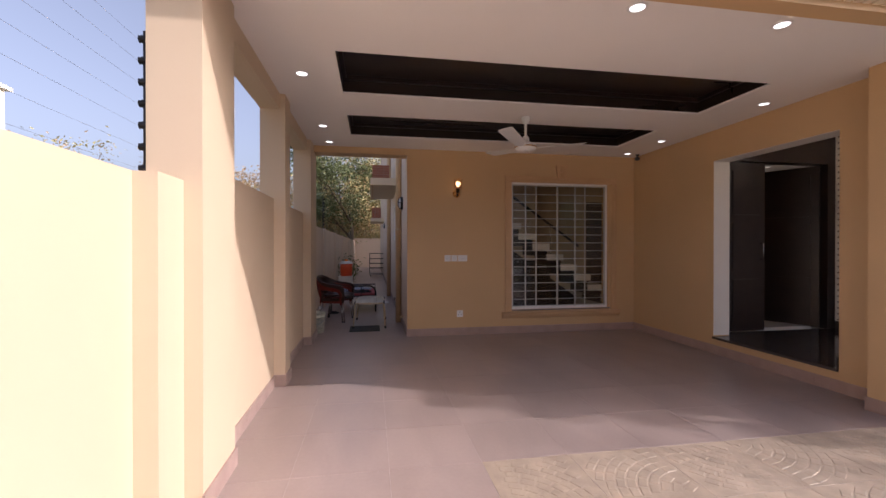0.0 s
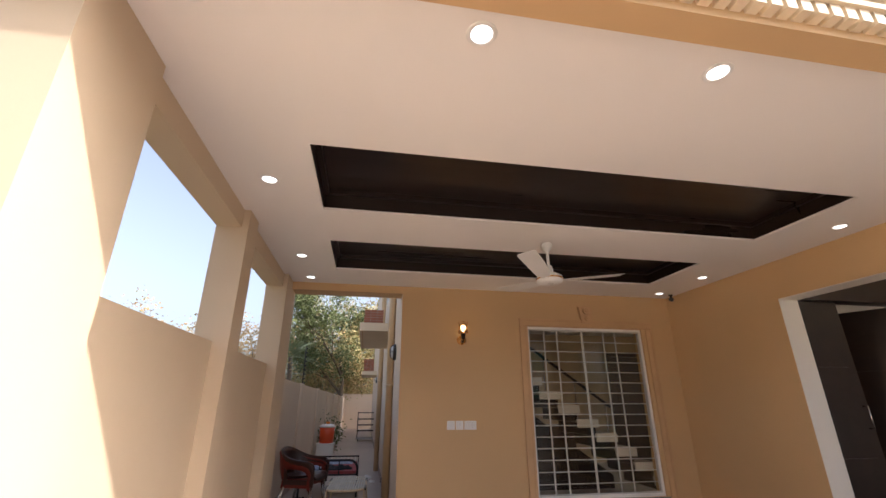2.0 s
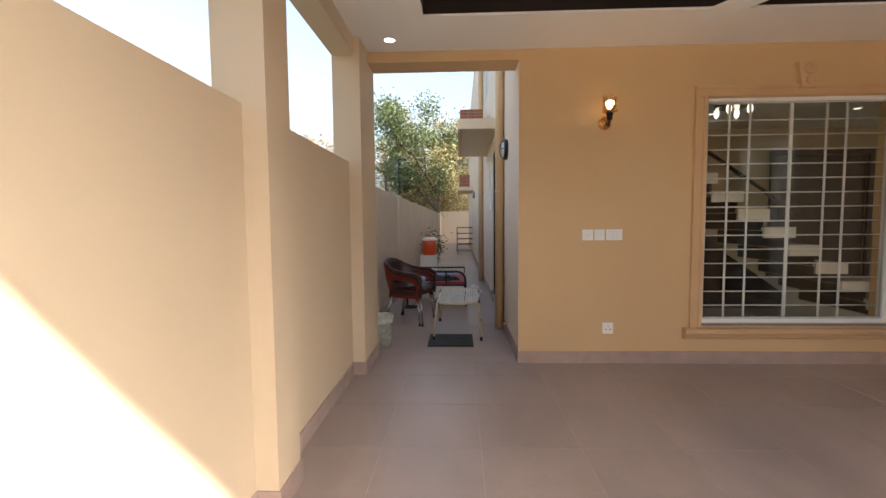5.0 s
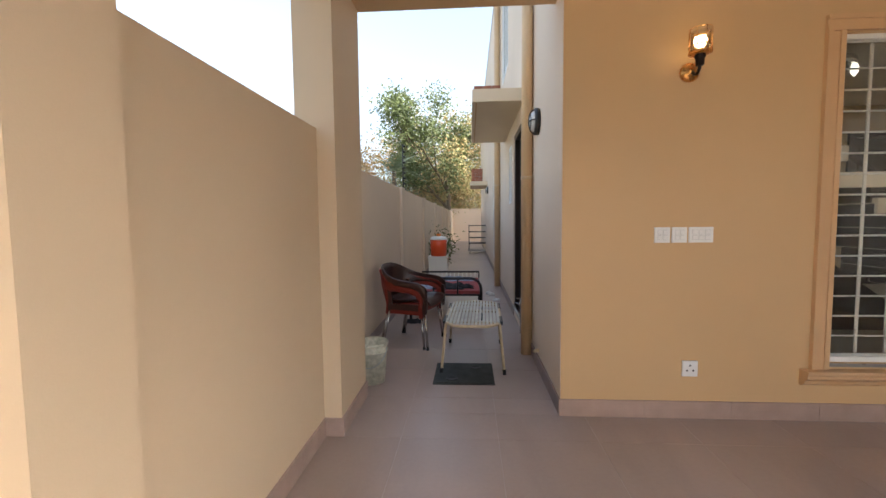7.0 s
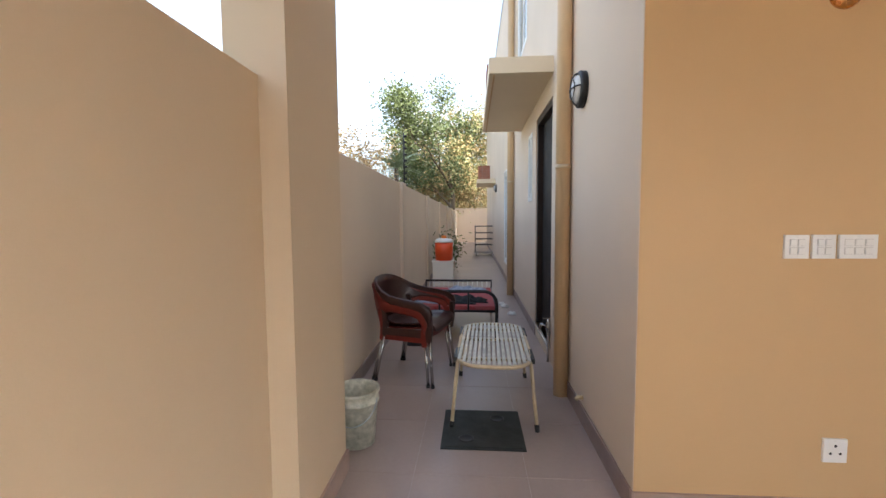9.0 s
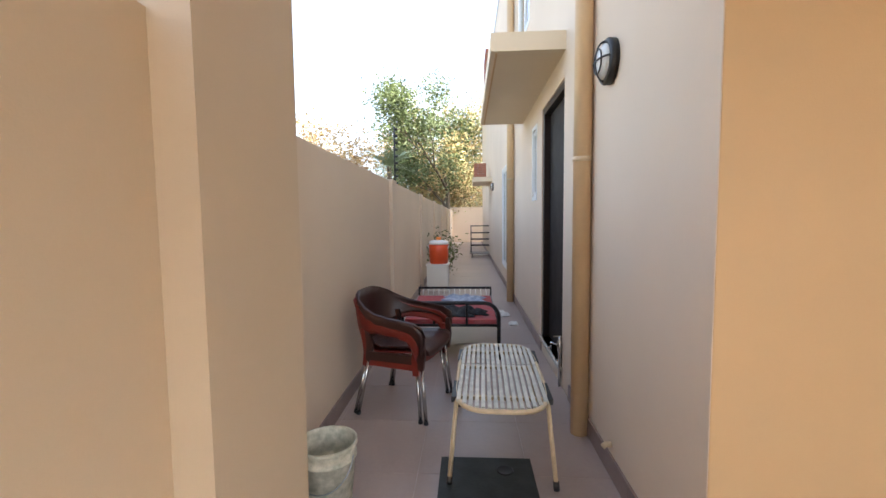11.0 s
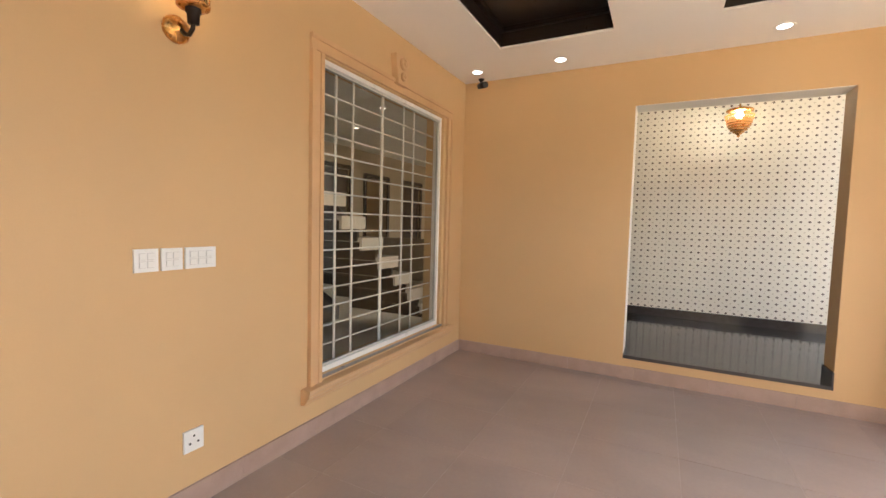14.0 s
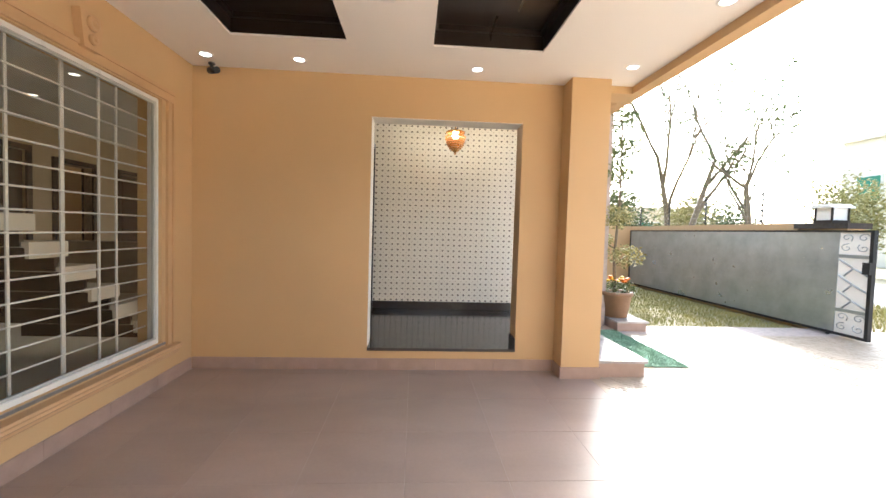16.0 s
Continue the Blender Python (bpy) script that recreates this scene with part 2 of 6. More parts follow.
switch_white = material("white_switch_plastic", (0.80, 0.80, 0.78), 0.3, vary=0.03, scale=30, grain=120, bump=0.0)
switch_grey = material("grey_switch_seam", (0.58, 0.58, 0.57), 0.5, vary=0.03, scale=30, grain=120, bump=0.0)
red_plastic = material("red_plastic", (0.20, 0.022, 0.012), 0.4, vary=0.25, scale=9, grain=90, bump=0.05, depth=0.002)
brown_plastic = material("dark_brown_plastic", (0.048, 0.018, 0.013), 0.36, vary=0.35, scale=8, grain=110, bump=0.12, depth=0.003)
bucket_mat = material("paint_splashed_bucket", (0.66, 0.63, 0.53), 0.6, vary=0.4, scale=22, grain=60, bump=0.3, color2=(0.26, 0.27, 0.19), depth=0.004)
slat_white = material("scuffed_white_slat", (0.66, 0.64, 0.56), 0.5, vary=0.35, scale=14, grain=80, bump=0.08, rand=0.08, depth=0.003)
cream_steel = material("cream_painted_tube", (0.66, 0.52, 0.33), 0.42, 0.1, vary=0.3, scale=18, grain=90, bump=0.08, depth=0.002)
pipe_mat = material("tan_drain_pipe", (0.64, 0.45, 0.25), 0.42, vary=0.12, scale=3, grain=60, bump=0.03, depth=0.002)
iron_cover = material("black_manhole_cover", (0.040, 0.043, 0.037), 0.6, 0.3, vary=0.5, scale=9, grain=70, bump=0.3, depth=0.004)
cooler_red = material("orange_red_cooler", (0.72, 0.085, 0.018), 0.35, vary=0.1, scale=8, grain=60, bump=0.02)
cooler_cap = material("orange_cap", (0.85, 0.24, 0.02), 0.35, vary=0.1, scale=8, grain=60, bump=0.02)
cloth_red = material("red_woven_mattress", (0.36, 0.035, 0.04), 0.9, vary=0.5, scale=10, grain=80, bump=0.4, color2=(0.30, 0.12, 0.12), depth=0.006)
cloth_dark = material("black_cloth", (0.02, 0.02, 0.022), 0.9, vary=0.4, scale=12, grain=120, bump=0.5, depth=0.006)
cloth_blue = material("blue_white_cloth", (0.42, 0.47, 0.56), 0.9, vary=0.6, scale=14, grain=100, bump=0.4, color2=(0.10, 0.13, 0.24), depth=0.006)
brick_mat = material("red_brick", (0.36, 0.14, 0.085), 0.85, vary=0.4, scale=9, grain=60, bump=0.4, rand=0.15, depth=0.006)
mortar = material("mortar", (0.40, 0.35, 0.30), 0.9, vary=0.2, scale=9, grain=60, bump=0.3)
leaf_green = material("dark_green_leaf", (0.15, 0.175, 0.058), 0.5, vary=0.5, scale=0.8, grain=6, bump=0.0, color2=(0.06, 0.085, 0.028))
leaf_olive = material("olive_leaf", (0.40, 0.35, 0.15), 0.55, vary=0.5, scale=0.9, grain=6, bump=0.0, color2=(0.22, 0.22, 0.07))
leaf_dry = material("dry_brown_leaf", (0.48, 0.32, 0.15), 0.65, vary=0.5, scale=0.9, grain=6, bump=0.0, color2=(0.30, 0.22, 0.09))
palm_leaf = material("grey_green_palm", (0.24, 0.29, 0.17), 0.5, vary=0.4, scale=0.9, grain=6, bump=0.0)
bark = material("brown_bark", (0.13, 0.095, 0.06), 0.9, vary=0.4, scale=5, grain=30, bump=0.6)
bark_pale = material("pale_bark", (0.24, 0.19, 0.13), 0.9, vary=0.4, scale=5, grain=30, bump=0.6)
grass_mat = material("dry_lawn_grass", (0.36, 0.31, 0.11), 0.8, vary=0.5, scale=1.4, grain=9, bump=0.0, color2=(0.20, 0.21, 0.06))
turf_mat = material("green_artificial_turf", (0.28, 0.44, 0.31), 0.85, vary=0.3, scale=8, grain=180, bump=0.6, depth=0.01)
pot_mat = material("tan_clay_pot", (0.34, 0.20, 0.11), 0.6, vary=0.25, scale=8, grain=60, bump=0.2)
marigold = material("orange_marigold", (0.85, 0.22, 0.01), 0.6, vary=0.3, scale=20, grain=80, bump=0.2)
marigold_y = material("yellow_marigold", (0.80, 0.55, 0.04), 0.6, vary=0.3, scale=20, grain=80, bump=0.2)
soil = material("dark_soil", (0.05, 0.035, 0.025), 0.95, vary=0.4, scale=15, grain=60, bump=0.5)
green_pane = material("green_tinted_window", (0.04, 0.22, 0.14), 0.15, vary=0.1, scale=2, grain=20, bump=0.0)
paper = material("crumpled_white_paper", (0.78, 0.77, 0.74), 0.8, vary=0.1, scale=20, grain=90, bump=0.3)
sofa_cloth = material("grey_brown_upholstery", (0.20, 0.16, 0.12), 0.9, vary=0.2, scale=6, grain=120, bump=0.3)
hall_wall = material("cream_hall_paint", (0.46, 0.35, 0.22), 0.6, vary=0.05, scale=1.2, grain=120, bump=0.05, depth=0.003)
glass = clear_glass("window_glass", (0.95, 0.95, 0.93))
frosted = clear_glass("lamp_glass", (0.95, 0.95, 0.93), 0.12)
lamp_white = glow("downlight_glow", (1.0, 0.93, 0.82), 3.0)
lamp_warm = glow("warm_bulb_glow", (1.0, 0.66, 0.30), 4.5)
lamp_hall = glow("hall_light_glow", (1.0, 0.84, 0.62), 1.1)
lamp_amber = glow("lit_amber_glass", (1.0, 0.36, 0.10), 0.55)
lamp_lantern = glow("lantern_glow", (1.0, 0.84, 0.62), 170.0)


def wood_slats(name):
    """Dark veneer with a straight grain along x."""
    m = material(name, (0.020, 0.012, 0.009), 0.30, vary=0.5, scale=2, grain=40, bump=0.03, depth=0.002)
    n, l = m.node_tree.nodes, m.node_tree.links
    mp = n.new("ShaderNodeMapping")
    mp.inputs["Scale"].default_value = (0.25, 4.0, 1.0)
    co = n["Texture Coordinate"]
    l.new(co.outputs["Object"], mp.inputs["Vector"])
    for q in [q for q in n if q.bl_idname == "ShaderNodeTexNoise"]:
        l.new(mp.outputs[0], q.inputs["Vector"])
    return m


veneer = wood_slats("dark_ceiling_veneer")


def wallpaper():
    """Cream wall tile with rows of small dark diamonds, alternate rows offset."""
    m = material("diamond_patterned_wall", (0.89, 0.84, 0.73), 0.4, vary=0.05, scale=2, grain=60, bump=0.03, depth=0.002)
    n, l = m.node_tree.nodes, m.node_tree.links
    p = n["Principled BSDF"]
    base = p.inputs["Base Color"].links[0].from_socket
    sep = n.new("ShaderNodeSeparateXYZ")
    l.new(n["Texture Coordinate"].outputs["Object"], sep.inputs[0])

    def op(kind, a, b=None, c=None):
        q = n.new("ShaderNodeMath")
        q.operation = kind
        for i, v in enumerate((a, b, c)):
            if v is None:
                continue
            if isinstance(v, (int, float)):
                q.inputs[i].default_value = v
            else:
                l.new(v, q.inputs[i])
        return q.outputs[0]

    PY, PZ = 0.0853, 0.0845
    row = op("FLOOR", op("DIVIDE", sep.outputs["Z"], PZ / 2))
    odd = op("MODULO", row, 2.0)
    u = op("ABSOLUTE", op("SUBTRACT", op("FRACT", op("ADD", op("DIVIDE", sep.outputs["Y"], PY), op("MULTIPLY", odd, 0.5))), 0.5))
    w = op("ABSOLUTE", op("SUBTRACT", op("FRACT", op("DIVIDE", sep.outputs["Z"], PZ / 2)), 0.5))
    d = op("ADD", op("MULTIPLY", u, PY), op("MULTIPLY", w, PZ / 2 * 1.25))
    dot = op("LESS_THAN", d, op("SUBTRACT", 0.0185, op("MULTIPLY", odd, 0.0075)))
    mixc = n.new("ShaderNodeMix")
    mixc.data_type = "RGBA"
    l.new(op("MULTIPLY", dot, op("SUBTRACT", 0.92, op("MULTIPLY", odd, 0.45))), mixc.inputs["Factor"])
    l.new(base, mixc.inputs["A"])
    tint = n.new("ShaderNodeMix")
    tint.data_type = "RGBA"
    tint.inputs["A"].default_value, tint.inputs["B"].default_value = (0.10, 0.065, 0.045, 1), (0.30, 0.22, 0.15, 1)
    l.new(odd, tint.inputs["Factor"])
    l.new(tint.outputs["Result"], mixc.inputs["B"])
    l.new(mixc.outputs["Result"], p.inputs["Base Color"])
    return m


pattern = wallpaper()

# ---- the large structure ----
YB, XR, ZC, XP = 7.317, 4.686, 2.932, 0.80   # back wall, right wall, ceiling, side of the house on the passage
ZBEAM = 2.86
XL = -0.715                                   # inner face of the boundary wall between its piers


def wall_xz(bm, x0, x1, z0, z1, y0, y1, holes):
    """A wall along x with rectangular holes (x0, x1, z0, z1) in order along x."""
    at = x0
    for hx0, hx1, hz0, hz1 in holes:
        box(bm, at, y0, z0, hx0, y1, z1)
        if hz0 > z0:
            box(bm, hx0, y0, z0, hx1, y1, hz0)
        if hz1 < z1:
            box(bm, hx0, y0, hz1, hx1, y1, z1)
        at = hx1
    box(bm, at, y0, z0, x1, y1, z1)


def wall_yz(bm, y0, y1, z0, z1, x0, x1, holes):
    at = y0
    for hy0, hy1, hz0, hz1 in holes:
        box(bm, x0, at, z0, x1, hy0, z1)
        if hz0 > z0:
            box(bm, x0, hy0, z0, x1, hy1, hz0)
        if hz1 < z1:
            box(bm, x0, hy0, hz1, x1, hy1, z1)
        at = hy1
    box(bm, x0, at, z0, x1, y1, z1)


WX0, WX1, WZ0, WZ1 = 2.497, 4.200, 0.382, 2.46    # porch window
OY0, OY1, OZ0, OZ1 = 4.093, 5.610, 0.222, 2.53    # opening to the entrance
bm = B()
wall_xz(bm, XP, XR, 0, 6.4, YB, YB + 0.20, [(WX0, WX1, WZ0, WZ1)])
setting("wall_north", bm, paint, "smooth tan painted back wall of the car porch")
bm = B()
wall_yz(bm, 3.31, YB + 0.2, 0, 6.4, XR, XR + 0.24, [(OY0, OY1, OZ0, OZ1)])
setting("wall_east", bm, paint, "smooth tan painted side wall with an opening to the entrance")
bm = boxed(4.445, 3.30, 0, XR, 3.686, ZC, bevel=0.006)
setting("column", bm, paint, "square tan painted column at the porch corner")
# side of the house along the passage
DY0, DY1, DZ0, DZ1 = 9.40, 10.39, 0.15, 2.46
bm = B()
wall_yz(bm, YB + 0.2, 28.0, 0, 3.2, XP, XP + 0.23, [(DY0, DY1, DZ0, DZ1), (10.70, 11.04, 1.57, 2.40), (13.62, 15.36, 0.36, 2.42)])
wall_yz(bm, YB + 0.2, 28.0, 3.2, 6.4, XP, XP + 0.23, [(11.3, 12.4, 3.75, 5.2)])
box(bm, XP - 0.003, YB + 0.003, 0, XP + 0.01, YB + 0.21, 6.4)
setting("wall_west", bm, paint_skylit, "tan painted side of the house along the passage")
bm = B()
box(bm, XP + 0.23, 27.8, 0, 12.0, 28.0, 6.4)
box(bm, 12.0, 3.31, 0, 12.2, 28.0, 6.4)
setting("wall_rear", bm, paint_cream, "tan painted rear walls of the house")
bm = B()
box(bm, XP, YB, 6.4, 12.2, 28.0, 6.6)
setting("roof", bm, concrete, "flat concrete roof slab of the house")

# boundary wall with piers and two open bays
bm = B()
box(bm, -1.02, -4.0, 0, -0.806, 3.085, 1.74)
box(bm, -1.02, 3.085, 0, -0.876, 3.40, 1.74)
setting("boundary_wall_front", bm, paint_pale, "smooth tan boundary wall beside the drive")
bm = boxed(-0.86, 2.82, 0, -0.70, 3.083, 1.74)
setting("boundary_pier", bm, paint_pale, "shallow tan pier of the boundary wall")
bm = boxed(-0.875, 3.085, 0, -0.61, 3.60, ZC, bevel=0.006)
setting("pier_front", bm, paint_pale, "tall square tan pier at the porch front")
bm = B()
box(bm, -0.84, 3.60, 0, XL, 5.17, 1.885)
box(bm, -0.84, 5.43, 0, XL, 6.98, 1.885)
setting("boundary_wall_bay", bm, paint_pale, "waist of tan boundary wall below two open bays")
bm = boxed(-0.845, 5.17, 0, -0.605, 5.43, ZC, bevel=0.006)
setting("pier_middle", bm, paint_pale, "square tan pier between the open bays")
bm = boxed(-0.845, 6.98, 0, -0.605, 7.58, ZC, bevel=0.006)
setting("pier_rear", bm, paint_pale, "square tan pier at the passage mouth")
bm = B()
box(bm, -0.84, 3.60, 2.78, -0.655, 5.17, ZC)
box(bm, -0.84, 5.43, 2.78, -0.655, 6.98, ZC)
setting("beam_west", bm, paint_pale, "tan beam above the open bays")
bm = boxed(-0.605, YB, 2.835, XP, YB + 0.28, ZC + 0.2)
setting("beam_passage", bm, paint, "tan beam over the passage mouth")
bm = B()
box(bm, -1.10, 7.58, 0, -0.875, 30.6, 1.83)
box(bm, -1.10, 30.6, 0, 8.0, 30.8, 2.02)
setting("boundary_wall_passage", bm, paint_skylit, "tan boundary wall along the side passage")
for y in (10.9, 14.0, 17.2, 20.4, 23.6, 26.8, 30.0):
    tagged(part("boundary_wall_pier", boxed(-0.91, y, 0, -0.835, y + 0.3, 1.84, bevel=0.006), paint_skylit), "shallow tan pier on the passage wall", "", "", "structure")

# ceiling of the porch with two sunk panels, and its slab
R1, R2 = (4.128, 5.045), (5.745, 6.662)
RX0, RX1 = -0.03, 3.962
bm = B()
X0, X1, Y0, Y1 = -0.655, XR, 2.99, YB
for a, b in ((Y0, R1[0]), (R1[1], R2[0]), (R2[1], Y1)):
    box(bm, X0, a, ZC, X1, b, ZC + 0.018)
for a, b in (R1, R2):
    box(bm, X0, a, ZC, RX0, b, ZC + 0.018)
    box(bm, RX1, a, ZC, X1, b, ZC + 0.018)
box(bm, -0.9, 2.86, ZC + 0.20, 5.0, YB, ZC + 0.32)
setting("ceiling", bm, ceiling_white, "smooth white gypsum ceiling of the porch")
for a, b in (R1, R2):
    bm = B()
    box(bm, RX0 - 0.02, a - 0.02, ZC + 0.17, RX1 + 0.02, b + 0.02, ZC + 0.19)
    for q in ((RX0 - 0.02, a - 0.02, RX1 + 0.02, a), (RX0 - 0.02, b, RX1 + 0.02, b + 0.02), (RX0 - 0.02, a, RX0, b), (RX1, a, RX1 + 0.02, b)):
        box(bm, q[0], q[1], ZC + 0.019, q[2], q[3], ZC + 0.17)
    for q in ((RX0, a, RX1, a + 0.035), (RX0, b - 0.035, RX1, b), (RX0, a + 0.035, RX0 + 0.035, b - 0.035), (RX1 - 0.035, a + 0.035, RX1, b - 0.035)):
        box(bm, q[0], q[1], ZC + 0.13, q[2], q[3], ZC + 0.168)
    setting("ceiling_panel", bm, veneer, "sunk dark wood veneer panel in the ceiling")

# front beam, cornice and balustrade
bm = B()
box(bm, -0.9, 2.87, ZBEAM, 5.6, 3.0, ZC + 0.32)
box(bm, 4.62, 3.0, ZBEAM, 4.92, 3.312, ZC + 0.32)
box(bm, -0.9, 3.0, ZBEAM, -0.655, 3.127, ZC + 0.32)
setting("beam_front", bm, paint, "tan front beam of the porch")
bm = B()
extrude(bm, [(2.87, 2.965), (2.80, 2.965), (2.795, 2.985), (2.81, 3.0), (2.775, 3.012), (2.775, 3.03), (2.755, 3.04), (2.742, 3.06), (2.742, 3.085), (2.725, 3.095), (2.725, 3.115), (2.87, 3.14)], "x", -0.95, 5.6)
setting("cornice", bm, paint_cream, "moulded cream cornice along the porch front")
dent_me = mesh_of("dentil", boxed(0, 0, 0, 0.048, 0.055, 0.062, bevel=0.004), paint_cream)
cornice_dentils = thing("dentil_band", "row of small cream dentil blocks under the cornice", "moulding", (-0.92, 2.815, 2.902), kind="structure")
for i in range(92):
    o = new("dentil", dent_me)
    o.parent = cornice_dentils
    o.location = (i * 0.0705, 0, 0)
balustrade = thing("balustrade", "cream balustrade of turned balusters above the porch", "balustrade", (-0.92, 2.82, 3.14))
bprof = [(0.055, 0), (0.055, 0.03), (0.03, 0.045), (0.042, 0.07), (0.058, 0.14), (0.05, 0.21), (0.028, 0.30), (0.024, 0.36), (0.04, 0.375), (0.026, 0.39), (0.045, 0.41), (0.055, 0.43), (0.055, 0.46)]
bm = B()
lathe(bm, bprof, seg=14)
bal_me = mesh_of("baluster", bm, paint_cream)
for i in range(42):
    o = new("baluster", bal_me)
    o.parent = balustrade
    o.location = (0.1 + i * 0.152, 0.0, 0.0)
part("handrail", boxed(-0.02, -0.09, 0.46, 6.5, 0.09, 0.56, bevel=0.015), paint_cream, balustrade)

# ground, streets and lawn
bm = B()
box(bm, -300, -300, -0.30, 300, 300, -0.06)
setting("ground", bm, earth, "dry earth ground reaching far away")
bm = B()
box(bm, -60, -12, -0.055, 80, -5.5, -0.045)
setting("road", bm, asphalt, "pale dusty street outside the gate")
bm = B()
box(bm, -1.0, 3.30, -0.055, 4.7, YB, -0.0016)
box(bm, -1.0, YB, -0.055, XP, 31.5, -0.0016)
box(bm, XP, 28.0, -0.055, 8.0, 31.5, -0.0016)
box(bm, -1.0, -4.9, -0.055, 6.9, 3.30, -0.0016)
setting("floor_bed", bm, grout, "pale cement joints under the floor tiles")
bm = B()
box(bm, 6.9, -1.15, -0.055, 13.0, 8.0, -0.02)
setting("lawn_soil", bm, earth, "dry earth under the lawn")

# ---- entrance: landing, patterned wall, dark door ----
LZ = OZ0 + 0.004
bm = B()
box(bm, XR - 0.02, OY0 + 0.002, LZ - 0.03, XR + 0.24, OY1 - 0.002, LZ)
box(bm, XR + 0.24, 3.32, LZ - 0.03, 6.85, 5.80, LZ)
setting("landing", bm, granite, "polished black granite landing of the entrance")
bm = boxed(XR + 0.24, 3.34, -0.02, 6.85, 5.80, LZ - 0.03)
setting("landing_base", bm, paint, "tan painted plinth under the landing")
PW = 6.85                                     # face of the patterned wall
# Unseen front end and top, extended to stop sun reaching the porch floor.
bm = boxed(PW + 0.012, 2.12, 0, PW + 0.23, 5.95, 4.3)
wall_patterned = setting("wall_patterned", bm, grout, "cream tiled entrance wall with rows of small dark diamonds")
TW, TH = 6 * 0.0853, 4 * 0.0845
bm = B()
box(bm, 0, 0.0008, 0.0008, 0.0115, TW - 0.0008, TH - 0.0008)
tile_me = mesh_of("wall_tile", bm, pattern)
for i in range(7):
    for j in range(11):
        o = new("wall_tile", tile_me)
        o.parent = wall_patterned
        o.location = (PW, 5.79 - (i + 1) * TW, LZ + 0.111 + j * TH)
bm = B()
box(bm, PW - 0.016, 3.32, LZ, PW + 0.011, 5.78, LZ + 0.110)
setting("baseboard_entrance", bm, granite, "black granite skirting of the entrance")
tagged(part("baseboard_jamb", boxed(XR - 0.012, OY0 + 0.001, LZ, XR + 0.235, OY0 + 0.014, LZ + 0.11, bevel=0.002), granite), "black granite skirting of the opening", "", "", "structure")
bm = B()
box(bm, XR + 0.003, OY1 - 0.006, LZ + 0.012, XR + 0.237, OY1 - 0.0005, OZ1)
box(bm, XR + 0.003, OY0 + 0.006, OZ1 - 0.006, XR + 0.237, OY1 - 0.006, OZ1 - 0.0005)
setting("trim_opening", bm, white_paint, "white painted reveal of the entrance opening")
bm = boxed(XR + 0.24, 3.31, 3.10, 6.85, 5.80, 3.2)
setting("ceiling_entrance", bm, white_paint, "white ceiling of the entrance")
# wall with the dark double door, one leaf ajar
bm = B()
wall_xz(bm, XR + 0.24, 6.86, LZ, 3.19, 5.80, 5.95, [(5.02, 6.75, LZ, 2.66)])
setting("wall_door", bm, wood_dark, "dark wood panelled wall round the main door")


def panelled_leaf(name, w, h, parent, at, turn):
    leaf = part(name, boxed(0, -0.022, 0, w, 0.022, h, bevel=0.003), wood_dark, parent)
    leaf.matrix_local = pose(*at, 0, 0, turn)
    for z0, z1 in ((0.12, 0.72), (0.84, 1.5), (1.62, h - 0.12)):
        bm = B()
        for s in (-1, 1):
            box(bm, 0.1, s * 0.021, z0, w - 0.1, s * 0.032, z1)
        soften(bm, 0.008)
        part("raised_panel", bm, wood_dark, leaf)
    bm = B()
    for s in (-1, 1):
        tube(bm, [(w - 0.07, s * 0.022, 1.0), (w - 0.07, s * 0.07, 1.0), (w - 0.07, s * 0.07, 1.22), (w - 0.07, s * 0.022, 1.22)], 0.009, 8)
    part("handle", bm, chrome, leaf, "chrome pull handle")
    return leaf


door = thing("main_door", "dark stained wooden double door standing ajar", "door", (5.02, 5.86, LZ))
bm = B()
for q in ((0, 0.07, 0, 2.43), (1.66, 1.73, 0, 2.43), (0.07, 1.66, 2.36, 2.43)):
    box(bm, q[0], -0.10, q[2], q[1], 0.075, q[3])
soften(bm, 0.006)
part("door_frame", bm, wood_dark, door)
panelled_leaf("door_leaf", 0.62, 2.35, door, (0.075, 0, 0.004), 0)
panelled_leaf("door_leaf", 0.95, 2.35, door, (1.652, 0, 0.004), 115)

# hall behind the doors and the porch window
HZ = 0.24
bm = B()
box(bm, XP + 0.23, YB + 0.2, 0.0, 12.0, 13.2, HZ)
box(bm, XR + 0.24, 5.95, 0.0, 12.0, YB + 0.2, HZ)
setting("floor_hall", bm, cream_marble, "cream polished marble floor of the hall")
bm = B()
box(bm, XP + 0.23, YB + 0.2, 3.05, 12.0, 13.2, 3.2)
box(bm, XR + 0.24, 5.95, 3.05, 12.0, YB + 0.2, 3.2)
setting("ceiling_hall", bm, white_paint, "white ceiling of the hall")
bm = B()
wall_xz(bm, XP + 0.23, 12.0, HZ, 3.05, 11.6, 11.75, [(6.2, 7.9, HZ, 2.55), (8.5, 9.35, HZ, 2.45), (10.15, 11.0, HZ, 2.45)])
box(bm, XP + 0.23, 11.75, HZ, XP + 0.33, 13.2, 3.05)
box(bm, XP + 0.33, 13.0, HZ, 12.0, 13.2, 3.05)
setting("wall_hall", bm, hall_wall, "cream painted far wall of the hall")
